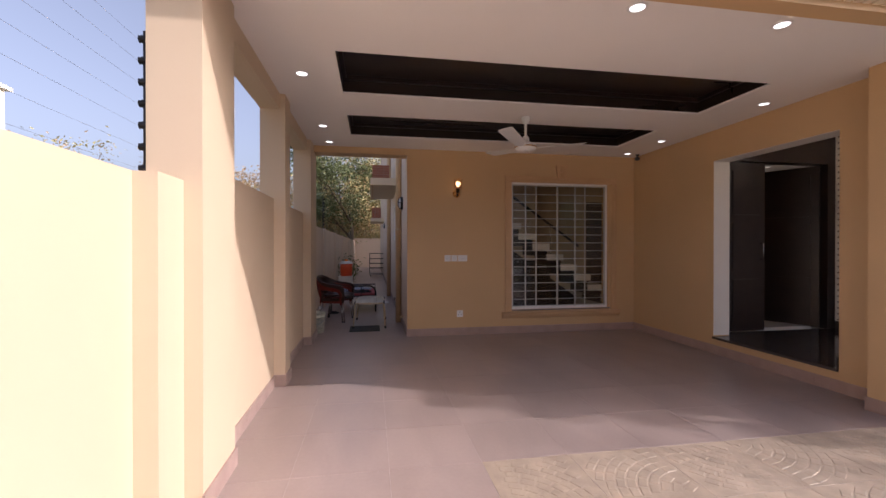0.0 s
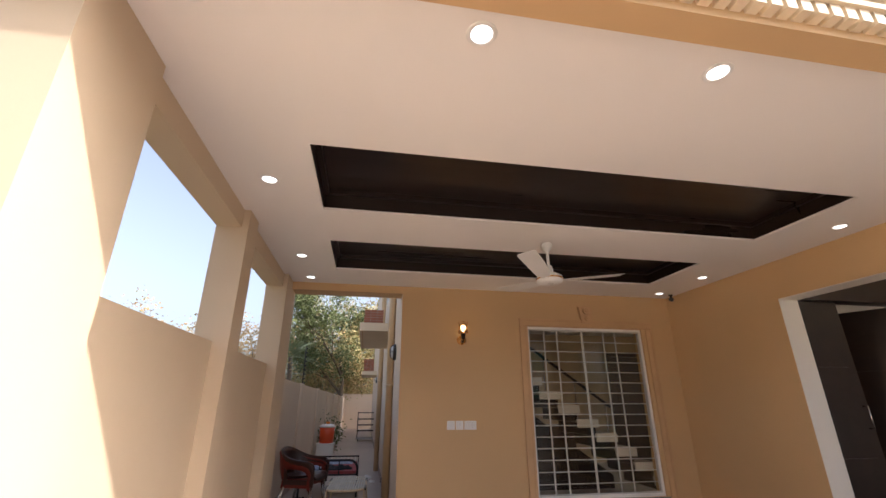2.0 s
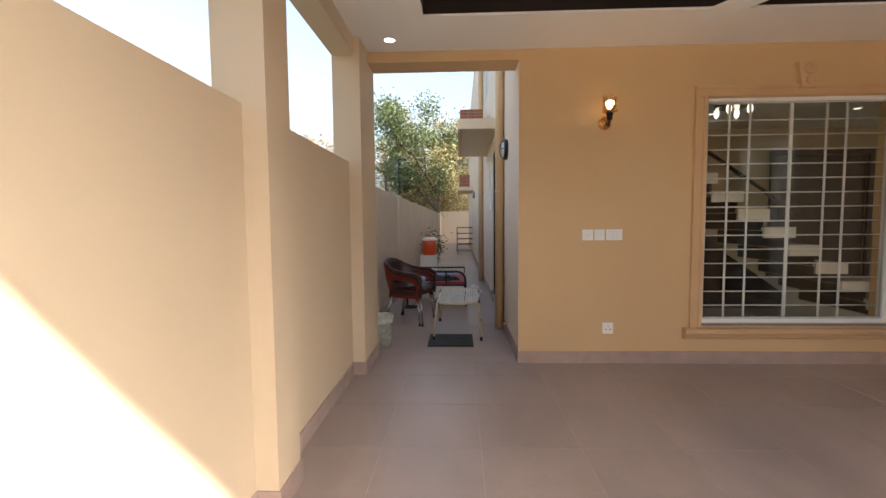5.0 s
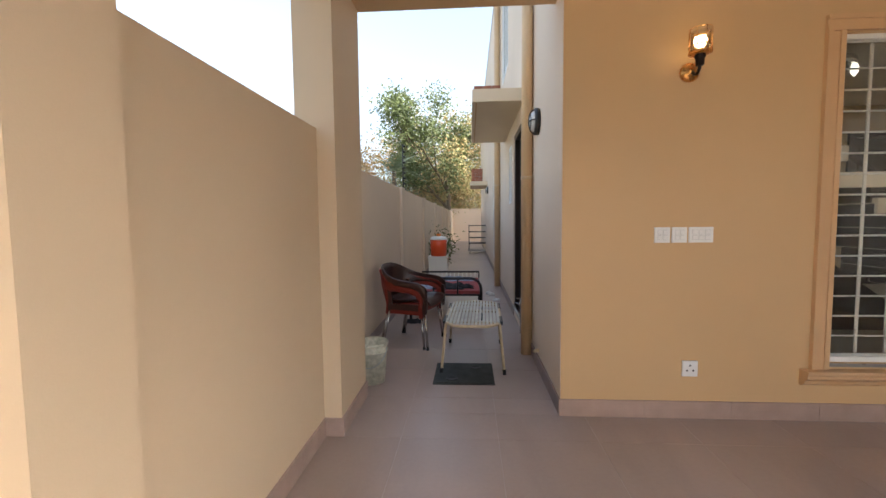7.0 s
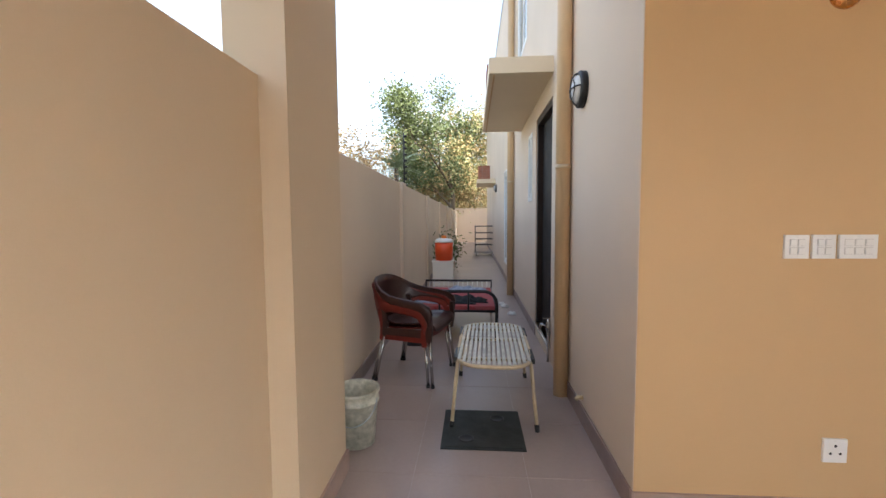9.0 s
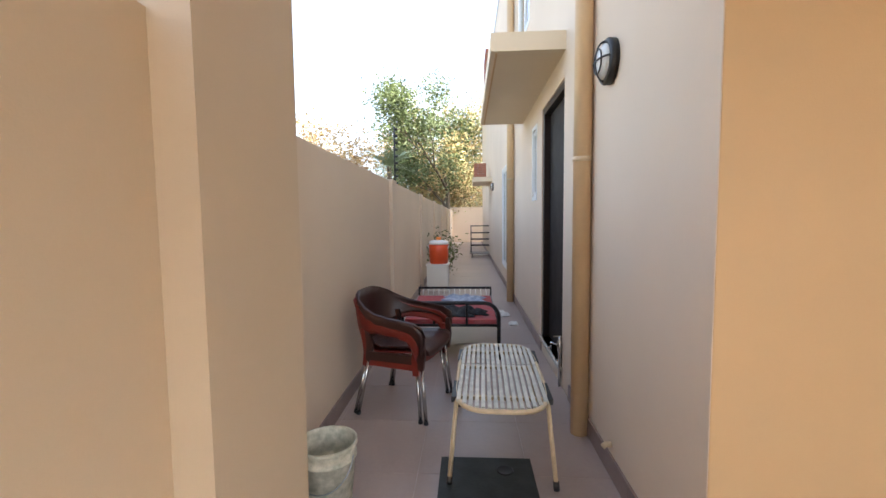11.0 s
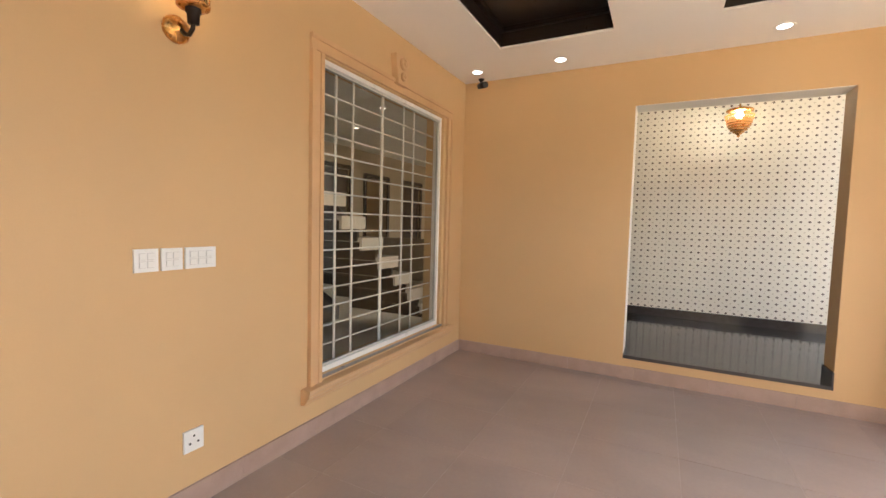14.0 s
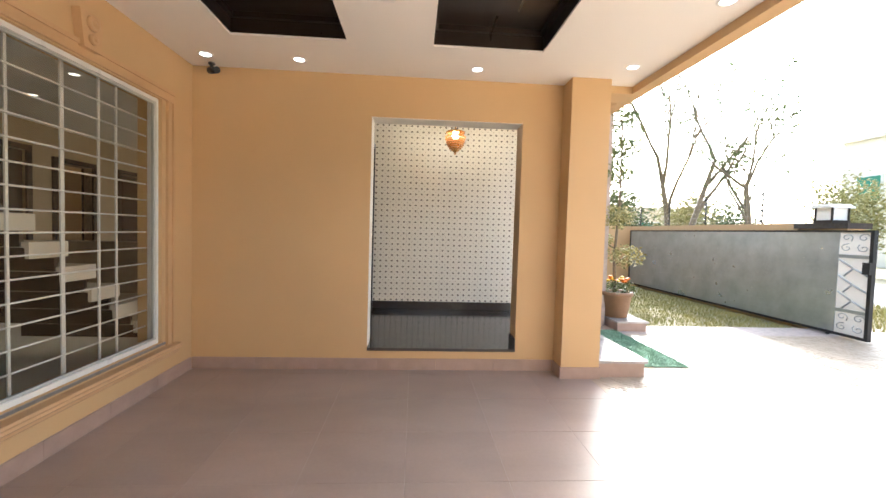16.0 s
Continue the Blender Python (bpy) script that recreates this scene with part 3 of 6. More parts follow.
for x0, x1, zt, shut in ((6.2, 7.9, 2.55, True), (8.5, 9.35, 2.45, False), (10.15, 11.0, 2.45, True)):
    bm = B()
    for q in ((x0 - 0.09, x0, HZ, zt + 0.09), (x1, x1 + 0.09, HZ, zt + 0.09), (x0, x1, zt, zt + 0.09)):
        box(bm, q[0], 11.56, q[2], q[1], 11.8, q[3])
    ob = tagged(part("door_frame_hall", bm, wood_dark), "dark stained wooden door frame in the hall", "door frame", "doors of the hall")
    if shut:
        leaf = part("door_leaf", boxed(x0 + 0.005, 11.64, HZ, x1 - 0.005, 11.69, zt - 0.005, bevel=0.004), wood_dark, ob)
        for z0, z1 in ((HZ + 0.15, 1.05), (1.2, zt - 0.15)):
            part("raised_panel", boxed(x0 + 0.13, 11.625, z0, x1 - 0.13, 11.639, z1, bevel=0.005), wood_dark, leaf)
room_lamp = thing("ceiling_lamp", "small amber glass ceiling lamp, lit", "ceiling light", (9.15, 12.4, 3.05))
bm = B()
lathe(bm, [(0.0, -0.26), (0.11, -0.24), (0.15, -0.17), (0.12, -0.10)], seg=18)
part("shade", bm, lamp_warm, room_lamp, "glowing amber glass shade")
bm = B()
lathe(bm, [(0.06, 0.0), (0.06, -0.02), (0.012, -0.03), (0.012, -0.11)], seg=12)
part("rod", bm, brass, room_lamp)

# staircase right behind the window, rising towards the passage
stair = thing("staircase", "open staircase of cream marble treads with dark risers", "staircase", (0, 0, 0))
RISE, RUN = 0.177, 0.2527
for k in range(13):
    xr = 4.512 - k * RUN
    zt = 0.568 + k * RISE
    bm = B()
    box(bm, xr - 0.30, 7.535, zt - 0.105, xr, 7.56, zt)
    soften(bm, 0.004)
    part("tread_end", bm, cream_marble, stair)
    part("tread", boxed(xr - 0.30, 7.5602, zt - 0.035, xr, 8.70, zt, bevel=0.004), cream_marble, stair)
    part("riser", boxed(xr - 0.06, 7.58, zt - RISE - 0.03, xr - 0.03, 8.68, zt - 0.036), wood_dark, stair)
bm = B()
tube(bm, [(4.35, 8.64, 1.42), (2.1, 8.64, 2.995)], 0.025, 10)
part("handrail", bm, wood_dark, stair, "dark wooden handrail")
for k in range(0, 12, 2):
    x = 4.26 - k * RUN
    bm = B()
    tube(bm, [(x, 8.64, 0.78 + k * RISE), (x, 8.64, min(1.5 + k * RISE, 2.98))], 0.01, 6)
    part("baluster_bar", bm, chrome, stair)
bm = B()
extrude(bm, [(4.3, HZ), (4.3, 0.42), (1.3, 2.52), (1.3, HZ)], "y", 8.72, 8.86)
setting("wall_stair", bm, wood_dark, "dark panelled wall under the stairs")
console = thing("sideboard", "dark wooden sideboard in the hall", "sideboard", (3.6, 9.9, HZ))
part("body", boxed(-0.7, 0, 0.1, 0.7, 0.42, 0.82, bevel=0.006), wood_dark, console)
part("top", boxed(-0.74, -0.03, 0.82, 0.74, 0.45, 0.86, bevel=0.006), wood_dark, console)
for x in (-0.64, 0.64):
    for y in (0.06, 0.36):
        part("leg", boxed(x - 0.03, y - 0.03, 0, x + 0.03, y + 0.03, 0.1), wood_dark, console)
sofa = thing("sofa", "grey brown upholstered sofa in the hall", "sofa", (7.4, 9.6, HZ), 90)
part("seat", boxed(-0.9, -0.4, 0.12, 0.9, 0.4, 0.44, bevel=0.04), sofa_cloth, sofa)
part("backrest", boxed(-0.9, 0.25, 0.44, 0.9, 0.46, 0.88, bevel=0.05), sofa_cloth, sofa)
for x in (-0.86, 0.68):
    part("armrest", boxed(x, -0.4, 0.44, x + 0.18, 0.25, 0.64, bevel=0.04), sofa_cloth, sofa)
for x in (-0.8, 0.8):
    part("foot", boxed(x - 0.03, -0.33, 0, x + 0.03, 0.33, 0.12), wood_dark, sofa)
picture = thing("picture_frame", "dark framed picture on the hall wall", "picture", (3.2, 11.595, 1.9))
bm = B()
for q in ((-0.4, -0.35, -0.3, 0.3), (0.35, 0.4, -0.3, 0.3), (-0.35, 0.35, 0.25, 0.3), (-0.35, 0.35, -0.3, -0.25)):
    box(bm, q[0], -0.03, q[2], q[1], 0, q[3])
part("frame", bm, wood_dark, picture)
part("print", boxed(-0.35, -0.012, -0.25, 0.35, -0.004, 0.25), leaf_dry, picture, "faded brown abstract print")


def downlight(x, y, z, label, group, glow_mat, r=0.047):
    ob = thing("downlight", label, "ceiling light", (x, y, z), group=group)
    bm = B()
    lathe(bm, [(r, 0.002), (r + 0.004, -0.006), (r + 0.018, -0.003), (r + 0.02, 0.0)], seg=24)
    part("ring", bm, white_gloss, ob)
    bm = B()
    lathe(bm, [(0.0, -0.003), (r - 0.001, -0.003), (r - 0.001, 0.002)], seg=24)
    part("diffuser", bm, glow_mat, ob)
    return ob


for x, y in [(-0.355, 3.15), (0.782, 3.17), (1.93, 3.19), (3.045, 3.215), (4.14, 3.255)] + [(a, b) for a in (-0.355, 4.395) for b in (4.615, 6.24, 7.06)]:
    downlight(x, y, ZC, "small round white ceiling downlight, switched on", "porch downlights", lamp_white)
for x, y in ((2.2, 10.4), (4.3, 10.4), (6.4, 10.2), (3.4, 9.3), (5.5, 9.0), (6.0, 6.9), (8.3, 8.2)):
    downlight(x, y, 3.05, "round white ceiling downlight in the hall", "hall downlights", lamp_hall, 0.05)

chandelier = thing("chandelier", "small crystal chandelier with lit glass drops", "chandelier", (3.9, 9.2, 3.05))
bm = B()
lathe(bm, [(0.12, 0), (0.12, -0.03), (0.02, -0.05), (0.012, -0.14)], seg=16)
part("rod", bm, chrome, chandelier)
bm = B()
lathe(bm, [(0.2, -0.12), (0.22, -0.16), (0.2, -0.2)], seg=20)
part("ring", bm, chrome, chandelier)
for k in range(8):
    a = k * math.tau / 8
    bm = B()
    lathe(bm, [(0.0, -0.33), (0.03, -0.29), (0.035, -0.24), (0.02, -0.2)], (0.19 * math.cos(a), 0.19 * math.sin(a), 0), 10)
    part("glass_drop", bm, lamp_hall if k % 2 else frosted, chandelier)

# ---- porch window ----
win = thing("window_1", "white aluminium framed window with one large pane", "window", (0, 0, 0), kind="structure")
yf = YB + 0.03
bm = B()
for q in ((WX0, WX0 + 0.026, WZ0, WZ1), (WX1 - 0.026, WX1, WZ0, WZ1), (WX0 + 0.026, WX1 - 0.026, WZ1 - 0.03, WZ1), (WX0 + 0.026, WX1 - 0.026, WZ0, WZ0 + 0.035)):
    box(bm, q[0], yf, q[2], q[1], yf + 0.075, q[3])
soften(bm, 0.003)
part("window_frame", bm, white_gloss, win)
mid = (WX0 + WX1) / 2
for x0, x1, dy in ((WX0 + 0.027, WX1 - 0.027, 0.012),):
    bm = B()
    z0, z1 = WZ0 + 0.037, WZ1 - 0.032
    for q in ((x0, x0 + 0.014, z0, z1), (x1 - 0.014, x1, z0, z1), (x0 + 0.014, x1 - 0.014, z0, z0 + 0.016), (x0 + 0.014, x1 - 0.014, z1 - 0.016, z1)):
        box(bm, q[0], yf + dy, q[2], q[1], yf + dy + 0.022, q[3])
    sash = part("sash", bm, aluminium, win)
    pane = part("pane", boxed(x0 + 0.014, yf + dy + 0.008, z0 + 0.016, x1 - 0.014, yf + dy + 0.013, z1 - 0.016), glass, sash)
    pane.visible_shadow = False
grille = thing("window_grille", "white painted steel bar grille inside the window", "grille", (0, 0, 0))
nb = 14
for k in range(nb):
    z = 0.530 + k * 0.1347
    bm = B()
    tube(bm, [(WX0 + 0.006, yf + 0.1, z), (WX1 - 0.006, yf + 0.1, z)], 0.0065, 6)
    part("bar", bm, white_gloss, grille)
for fx, w in ((0.170, 0.009), (0.281, 0.009), (0.503, 0.015), (0.692, 0.009), (0.798, 0.009)):
    x = WX0 + fx * (WX1 - WX0)
    part("upright", boxed(x - w, yf + 0.107, WZ0 + 0.002, x + w, yf + 0.117, WZ1 - 0.002), white_gloss, grille)
tagged(part("window_ledge", boxed(WX0 + 0.001, YB - 0.012, WZ0 - 0.02, WX1 + 0.04, YB + 0.2, WZ0 - 0.001, bevel=0.002), material("grey_granite_ledge", (0.20, 0.19, 0.18), 0.3, vary=0.3, scale=20, grain=120, bump=0.02)), "grey granite ledge under the window frame", "", "", "structure")

# moulded surround, sill and keystone
tx0, tx1, tz1 = 2.385, 4.345, 2.56
surround = thing("window_surround", "moulded tan plaster surround with keystone and sill", "moulding", (0, 0, 0), kind="structure")


def moulding(a0, a1, b0, b1, along):
    """A stepped band 3 cm proud, of two fillets and a flat."""
    bm = B()
    if along == "z":
        for x0, x1, d in ((a0, a0 + (a1 - a0) * 0.3, 0.030), (a0 + (a1 - a0) * 0.3, a0 + (a1 - a0) * 0.72, 0.018), (a0 + (a1 - a0) * 0.72, a1, 0.026)):
            box(bm, x0, YB - d, b0, x1, YB + 0.004, b1)
    else:
        for z0, z1, d in ((b0, b0 + (b1 - b0) * 0.28, 0.026), (b0 + (b1 - b0) * 0.28, b0 + (b1 - b0) * 0.7, 0.018), (b0 + (b1 - b0) * 0.7, b1, 0.030)):
            box(bm, a0, YB - d, z0, a1, YB + 0.004, z1)
    return bm


part("side_band", moulding(tx0, WX0 - 0.004, 0.346, WZ1 + 0.004, "z"), paint_trim, surround)
part("side_band", moulding(tx1, WX1 + 0.05, 0.346, WZ1 + 0.004, "z"), paint_trim, surround)
part("head_band", moulding(tx0, tx1, WZ1 + 0.006, tz1, "x"), paint_trim, surround)
bm = B()
extrude(bm, [(YB, 0.345), (YB - 0.075, 0.345), (YB - 0.08, 0.33), (YB - 0.07, 0.315), (YB - 0.075, 0.30), (YB - 0.05, 0.28), (YB - 0.045, 0.262), (YB - 0.025, 0.245), (YB, 0.24)], "x", tx0 - 0.055, tx1 + 0.045)
part("sill", bm, paint_trim, surround)
bm = B()
extrude(bm, [(3.285, 2.52), (3.425, 2.52), (3.452, 2.745), (3.25, 2.745)], "y", YB - 0.055, YB)
soften(bm, 0.01, 2)
key = part("keystone", bm, paint_trim, surround)
for i, (r, z) in enumerate(((0.052, 2.685), (0.036, 2.585))):
    bm = B()
    lathe(bm, [(r, 0.0), (r * 0.9, -0.018), (r * 0.55, -0.02), (r * 0.5, -0.01), (r * 0.3, -0.024), (0.0, -0.028)], (3.352, YB - 0.055, z), 16, "y")
    part("scroll", bm, paint_trim, key)


# ---- wall fittings of the porch ----
def plate(x, z, w, h, rows, cols, label, lone=False):
    ob = thing("switch_plate", label, "switch", (x, YB, z), group="switch plates")
    bm = boxed(-w / 2, -0.012, -h / 2, w / 2, 0, h / 2, bevel=0.004)
    part("plate", bm, switch_white, ob)
    for i in range(cols):
        for j in range(rows):
            cw, ch = (w - 0.03) / cols, (h - 0.03) / rows
            cx, cz = -w / 2 + 0.015 + cw * (i + 0.5), -h / 2 + 0.015 + ch * (j + 0.5)
            part("seam", boxed(cx - cw * 0.42, -0.0135, cz - ch * 0.42, cx + cw * 0.42, -0.0121, cz + ch * 0.42), switch_grey, ob)
            part("rocker", boxed(cx - cw * 0.36, -0.017, cz - ch * 0.36, cx + cw * 0.36, -0.0136, cz + ch * 0.36, bevel=0.0015), switch_white, ob)
    return ob


plate(1.438, 1.222, 0.096, 0.100, 2, 2, "white plastic switch plate with four rockers")
plate(1.546, 1.222, 0.092, 0.100, 2, 2, "narrow white plastic switch plate")
plate(1.681, 1.222, 0.149, 0.100, 2, 3, "long white plastic switch plate with six rockers")
sock = thing("wall_socket", "white plastic wall socket low on the wall", "socket", (1.637, YB, 0.338))
part("plate", boxed(-0.048, -0.012, -0.052, 0.048, 0, 0.052, bevel=0.004), switch_white, sock)
for x, z in ((0, 0.022), (-0.02, -0.012), (0.02, -0.012)):
    bm = B()
    lathe(bm, [(0.006, -0.0125), (0.006, -0.0135), (0.0, -0.0135)], (x, 0, z), 10, "y")
    part("pin_hole", bm, black_plastic, sock)

sconce = thing("wall_lamp", "brass wall lamp with a caged glass and lit bulb", "wall lamp", (1.58, YB, 2.245))
sconce.scale = (0.88, 0.95, 0.86)
bm = B()
lathe(bm, [(0.07, 0.0), (0.07, -0.012), (0.056, -0.028), (0.03, -0.036), (0.022, -0.05), (0.0, -0.052)], (0, 0, 0), 24, "y")
part("rose", bm, brass, sconce)
bm = B()
tube(bm, [(0, -0.04, -0.005), (0, -0.07, -0.035), (0, -0.105, -0.045), (0, -0.13, -0.02), (0, -0.135, 0.03)], 0.011, 10)
part("arm", bm, dark_metal, sconce)
bm = B()
lathe(bm, [(0.0, 0.0), (0.026, 0.002), (0.028, 0.05), (0.034, 0.055), (0.034, 0.075), (0.05, 0.085), (0.0, 0.085)], (0, -0.135, 0), 20)
part("socket", bm, dark_metal, sconce, "dark bronze lamp socket")
bm = B()
lathe(bm, [(0.045, 0.075), (0.072, 0.082), (0.074, 0.094), (0.045, 0.09)], (0, -0.135, 0), 22)
part("cup", bm, brass, sconce)
bm = B()
lathe(bm, [(0.060, 0.094), (0.062, 0.225), (0.058, 0.225), (0.056, 0.096)], (0, -0.135, 0), 22)
gl = part("glass_shade", bm, frosted, sconce, "clear ribbed glass shade")
gl.visible_shadow = False
bm = B()
lathe(bm, [(0.0, 0.086), (0.016, 0.09), (0.018, 0.12), (0.036, 0.145), (0.043, 0.17), (0.036, 0.197), (0.0, 0.213)], (0, -0.135, 0), 16)
part("bulb", bm, lamp_warm, sconce, "glowing warm bulb")
bm = B()
for k in range(8):
    a = k * math.tau / 8
    tube(bm, [(0.070 * math.cos(a), -0.135 + 0.070 * math.sin(a), z) for z in (0.09, 0.245)], 0.0025, 6)
for z in (0.13, 0.185, 0.245):
    tube(bm, [(0.070 * math.cos(a), -0.135 + 0.070 * math.sin(a), z) for a in [k * math.tau / 20 for k in range(21)]], 0.003, 6)
part("cage", bm, brass, sconce, "brass wire cage")

camera_dome = thing("security_camera", "small black bullet security camera under the ceiling", "camera", (4.60, 7.10, ZC))
bm = B()
lathe(bm, [(0.03, 0.0), (0.03, -0.012), (0.015, -0.02), (0.012, -0.05)], seg=14)
part("mount", bm, black_plastic, camera_dome)
bm = B()
tube(bm, [(0.03, 0.03, -0.06), (-0.07, -0.08, -0.085)], 0.03, 14)
part("body", bm, black_plastic, camera_dome)

# ceiling fan at rest
fan = thing("ceiling_fan", "white three-blade ceiling fan, at rest", "fan", (2.04, 5.47, ZC))
bm = B()
lathe(bm, [(0.0, 0.0), (0.045, 0.0), (0.055, -0.03), (0.035, -0.075), (0.014, -0.085), (0.014, -0.22), (0.03, -0.23), (0.042, -0.26), (0.04, -0.285), (0.02, -0.30)], seg=20)
part("rod", bm, white_gloss, fan)
bm = B()
lathe(bm, [(0.02, -0.295), (0.07, -0.305), (0.115, -0.33), (0.125, -0.355), (0.118, -0.385), (0.085, -0.405), (0.04, -0.41), (0.0, -0.412)], seg=28)
part("motor", bm, white_gloss, fan)
bm = B()
lathe(bm, [(0.1255, -0.352), (0.1275, -0.356), (0.1275, -0.362), (0.1255, -0.366)], seg=28)
part("trim_ring", bm, brass, fan)
for a in (-8, 112, 232):
    ob = part("blade", B(), white_gloss, fan)
    bm = B()
    v = []
    for r, w0, w1 in ((0.12, -0.04, 0.035), (0.2, -0.07, 0.065), (0.45, -0.082, 0.075), (0.68, -0.088, 0.074), (0.70, -0.07, 0.055)):
        v.append([bm.verts.new((r, y, -0.365 + 0.1 * (r - 0.12) + 0.12 * y * s + o)) for o in (0.002, -0.002) for y, s in ((w0, 1), (w1, 1))])
    for p, q in zip(v, v[1:]):
        bm.faces.new((p[0], p[1], q[1], q[0]))
        bm.faces.new((p[2], q[2], q[3], p[3]))
        bm.faces.new((p[0], q[0], q[2], p[2]))
        bm.faces.new((p[1], p[3], q[3], q[1]))
    bm.faces.new((v[0][0], v[0][2], v[0][3], v[0][1]))
    bm.faces.new((v[-1][0], v[-1][1], v[-1][3], v[-1][2]))
    bmesh.ops.recalc_face_normals(bm, faces=bm.faces)
    bm.to_mesh(ob.data)
    bm.free()
    ob.matrix_local = pose(0, 0, 0, 0, 0, a)

# entrance lantern
lant = thing("pendant_lantern", "ribbed brass pendant lantern, lit", "lamp", (5.95, 4.66, 2.82))
bm = B()
lathe(bm, [(0.05, 0.28), (0.05, 0.265), (0.01, 0.255), (0.008, -0.10)], seg=14)
part("canopy", bm, brass, lant)
bm = B()
lathe(bm, [(0.11, -0.10), (0.125, -0.11), (0.125, -0.125), (0.11, -0.13)], seg=24)
part("top_rim", bm, brass, lant)
bm = B()
for i, (r, z) in enumerate(((0.122, -0.215), (0.12, -0.24), (0.112, -0.265), (0.098, -0.29), (0.08, -0.315), (0.055, -0.335))):
    lathe(bm, [(r - 0.012, z), (r, z - 0.004), (r, z - 0.016), (r - 0.012, z - 0.02)], seg=24)
lathe(bm, [(0.045, -0.34), (0.03, -0.365), (0.012, -0.375), (0.016, -0.39), (0.0, -0.405)], seg=14)
part("ribbed_body", bm, brass, lant)
bm = B()
lathe(bm, [(0.108, -0.13), (0.112, -0.215), (0.10, -0.26), (0.075, -0.30), (0.03, -0.335), (0.0, -0.34)], seg=20)
sh = part("glass_shade", bm, frosted, lant)
sh.visible_shadow = False
bm = B()
lathe(bm, [(0.0, -0.12), (0.03, -0.14), (0.035, -0.18), (0.0, -0.22)], seg=12)
part("bulb", bm, lamp_lantern, lant, "glowing warm bulb")
for z, rr in ((-0.175, 0.128), (-0.205, 0.122), (-0.235, 0.112), (-0.262, 0.095), (-0.288, 0.072), (-0.312, 0.045)):
    bm = B()
    tube(bm, [(rr * math.cos(k * math.tau / 24), rr * math.sin(k * math.tau / 24), z) for k in range(25)], 0.010, 6)
    part("glass_rib", bm, lamp_amber, lant, "amber glass rib lit from within")

# ---- skirting of brown tile ----
SK = 0.115


def sk(*d, mat=skirt_mat):
    tagged(part("baseboard", boxed(*d, bevel=0.002), mat), "brown porcelain tile skirting", "", "", "structure")


for i in range(7):
    a, b = XP + i * (XR - 0.013 - XP) / 7, XP + (i + 1) * (XR - 0.013 - XP) / 7
    sk(a + 0.001, YB - 0.012, 0, b - 0.001, YB, SK)
for a, b in ((3.70, 4.31), (4.31, 4.91), (4.91, 5.51), (5.51, 6.11), (6.11, 6.71), (6.71, YB - 0.012)):
    sk(XR - 0.012, a + 0.001, 0, XR, b - 0.001, SK)
sk(4.433, 3.288, 0, 4.445, 3.698, SK)
sk(4.4455, 3.6865, 0, XR - 0.0125, 3.698, SK)
sk(4.4455, 3.288, 0, XR, 3.2995, SK)
sk(-0.61, 3.073, 0, -0.598, 3.612, SK)
sk(XL + 0.0125, 3.6005, 0, -0.6105, 3.612, SK)
for a, b in ((3.601, 4.2), (4.2, 4.8), (4.8, 5.157), (5.443, 6.0), (6.0, 6.6), (6.6, 6.967)):
    sk(XL, a + 0.001, 0, XL + 0.012, b - 0.001, SK)
for a, b in ((5.17, 5.43), (6.98, 7.58)):
    sk(-0.605, a - 0.012, 0, -0.593, b + 0.012, SK)
    sk(XL + 0.0005, a - 0.012, 0, -0.6055, a - 0.0005, SK)
    if b < 6:
        sk(XL + 0.0005, b + 0.0005, 0, -0.6055, b + 0.012, SK)
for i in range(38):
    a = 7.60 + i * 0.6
    sk(-0.875, a + 0.001, 0, -0.863, a + 0.599, SK, mat=skirt_shaded)
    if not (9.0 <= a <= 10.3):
        sk(XP - 0.012, a - 0.26 + 0.001, 0, XP, a + 0.339, SK, mat=skirt_shaded)
sk(XP - 0.012, YB - 0.012, 0, XP - 0.0005, YB + 0.02, SK)

# ---- side passage: house fittings ----
sd = thing("door_2", "dark framed side doorway in a tan reveal, black leaf for its dark inside", "door", (XP + 0.062, DY0, DZ0), kind="structure")
bm = B()
for q in ((0.0, 0.06, 0, DZ1 - DZ0), (DY1 - DY0 - 0.06, DY1 - DY0, 0, DZ1 - DZ0), (0.06, DY1 - DY0 - 0.06, DZ1 - DZ0 - 0.06, DZ1 - DZ0)):
    box(bm, -0.05, q[0] + 0.001, q[2], 0.05, q[1] - 0.001, q[3] - 0.001)
part("door_frame", bm, wood_dark, sd)
# Black leaf fills the open doorway, standing in for its dark inside.
part("door_leaf", boxed(0.01, 0.061, 0.01, 0.049, DY1 - DY0 - 0.061, DZ1 - DZ0 - 0.062, bevel=0.003), doorway_dark, sd)
tagged(part("door_sill", boxed(XP - 0.02, DY0 + 0.002, DZ0 - 0.03, XP + 0.23, DY1 - 0.002, DZ0, bevel=0.003), cream_marble), "white marble door sill", "", "", "structure")


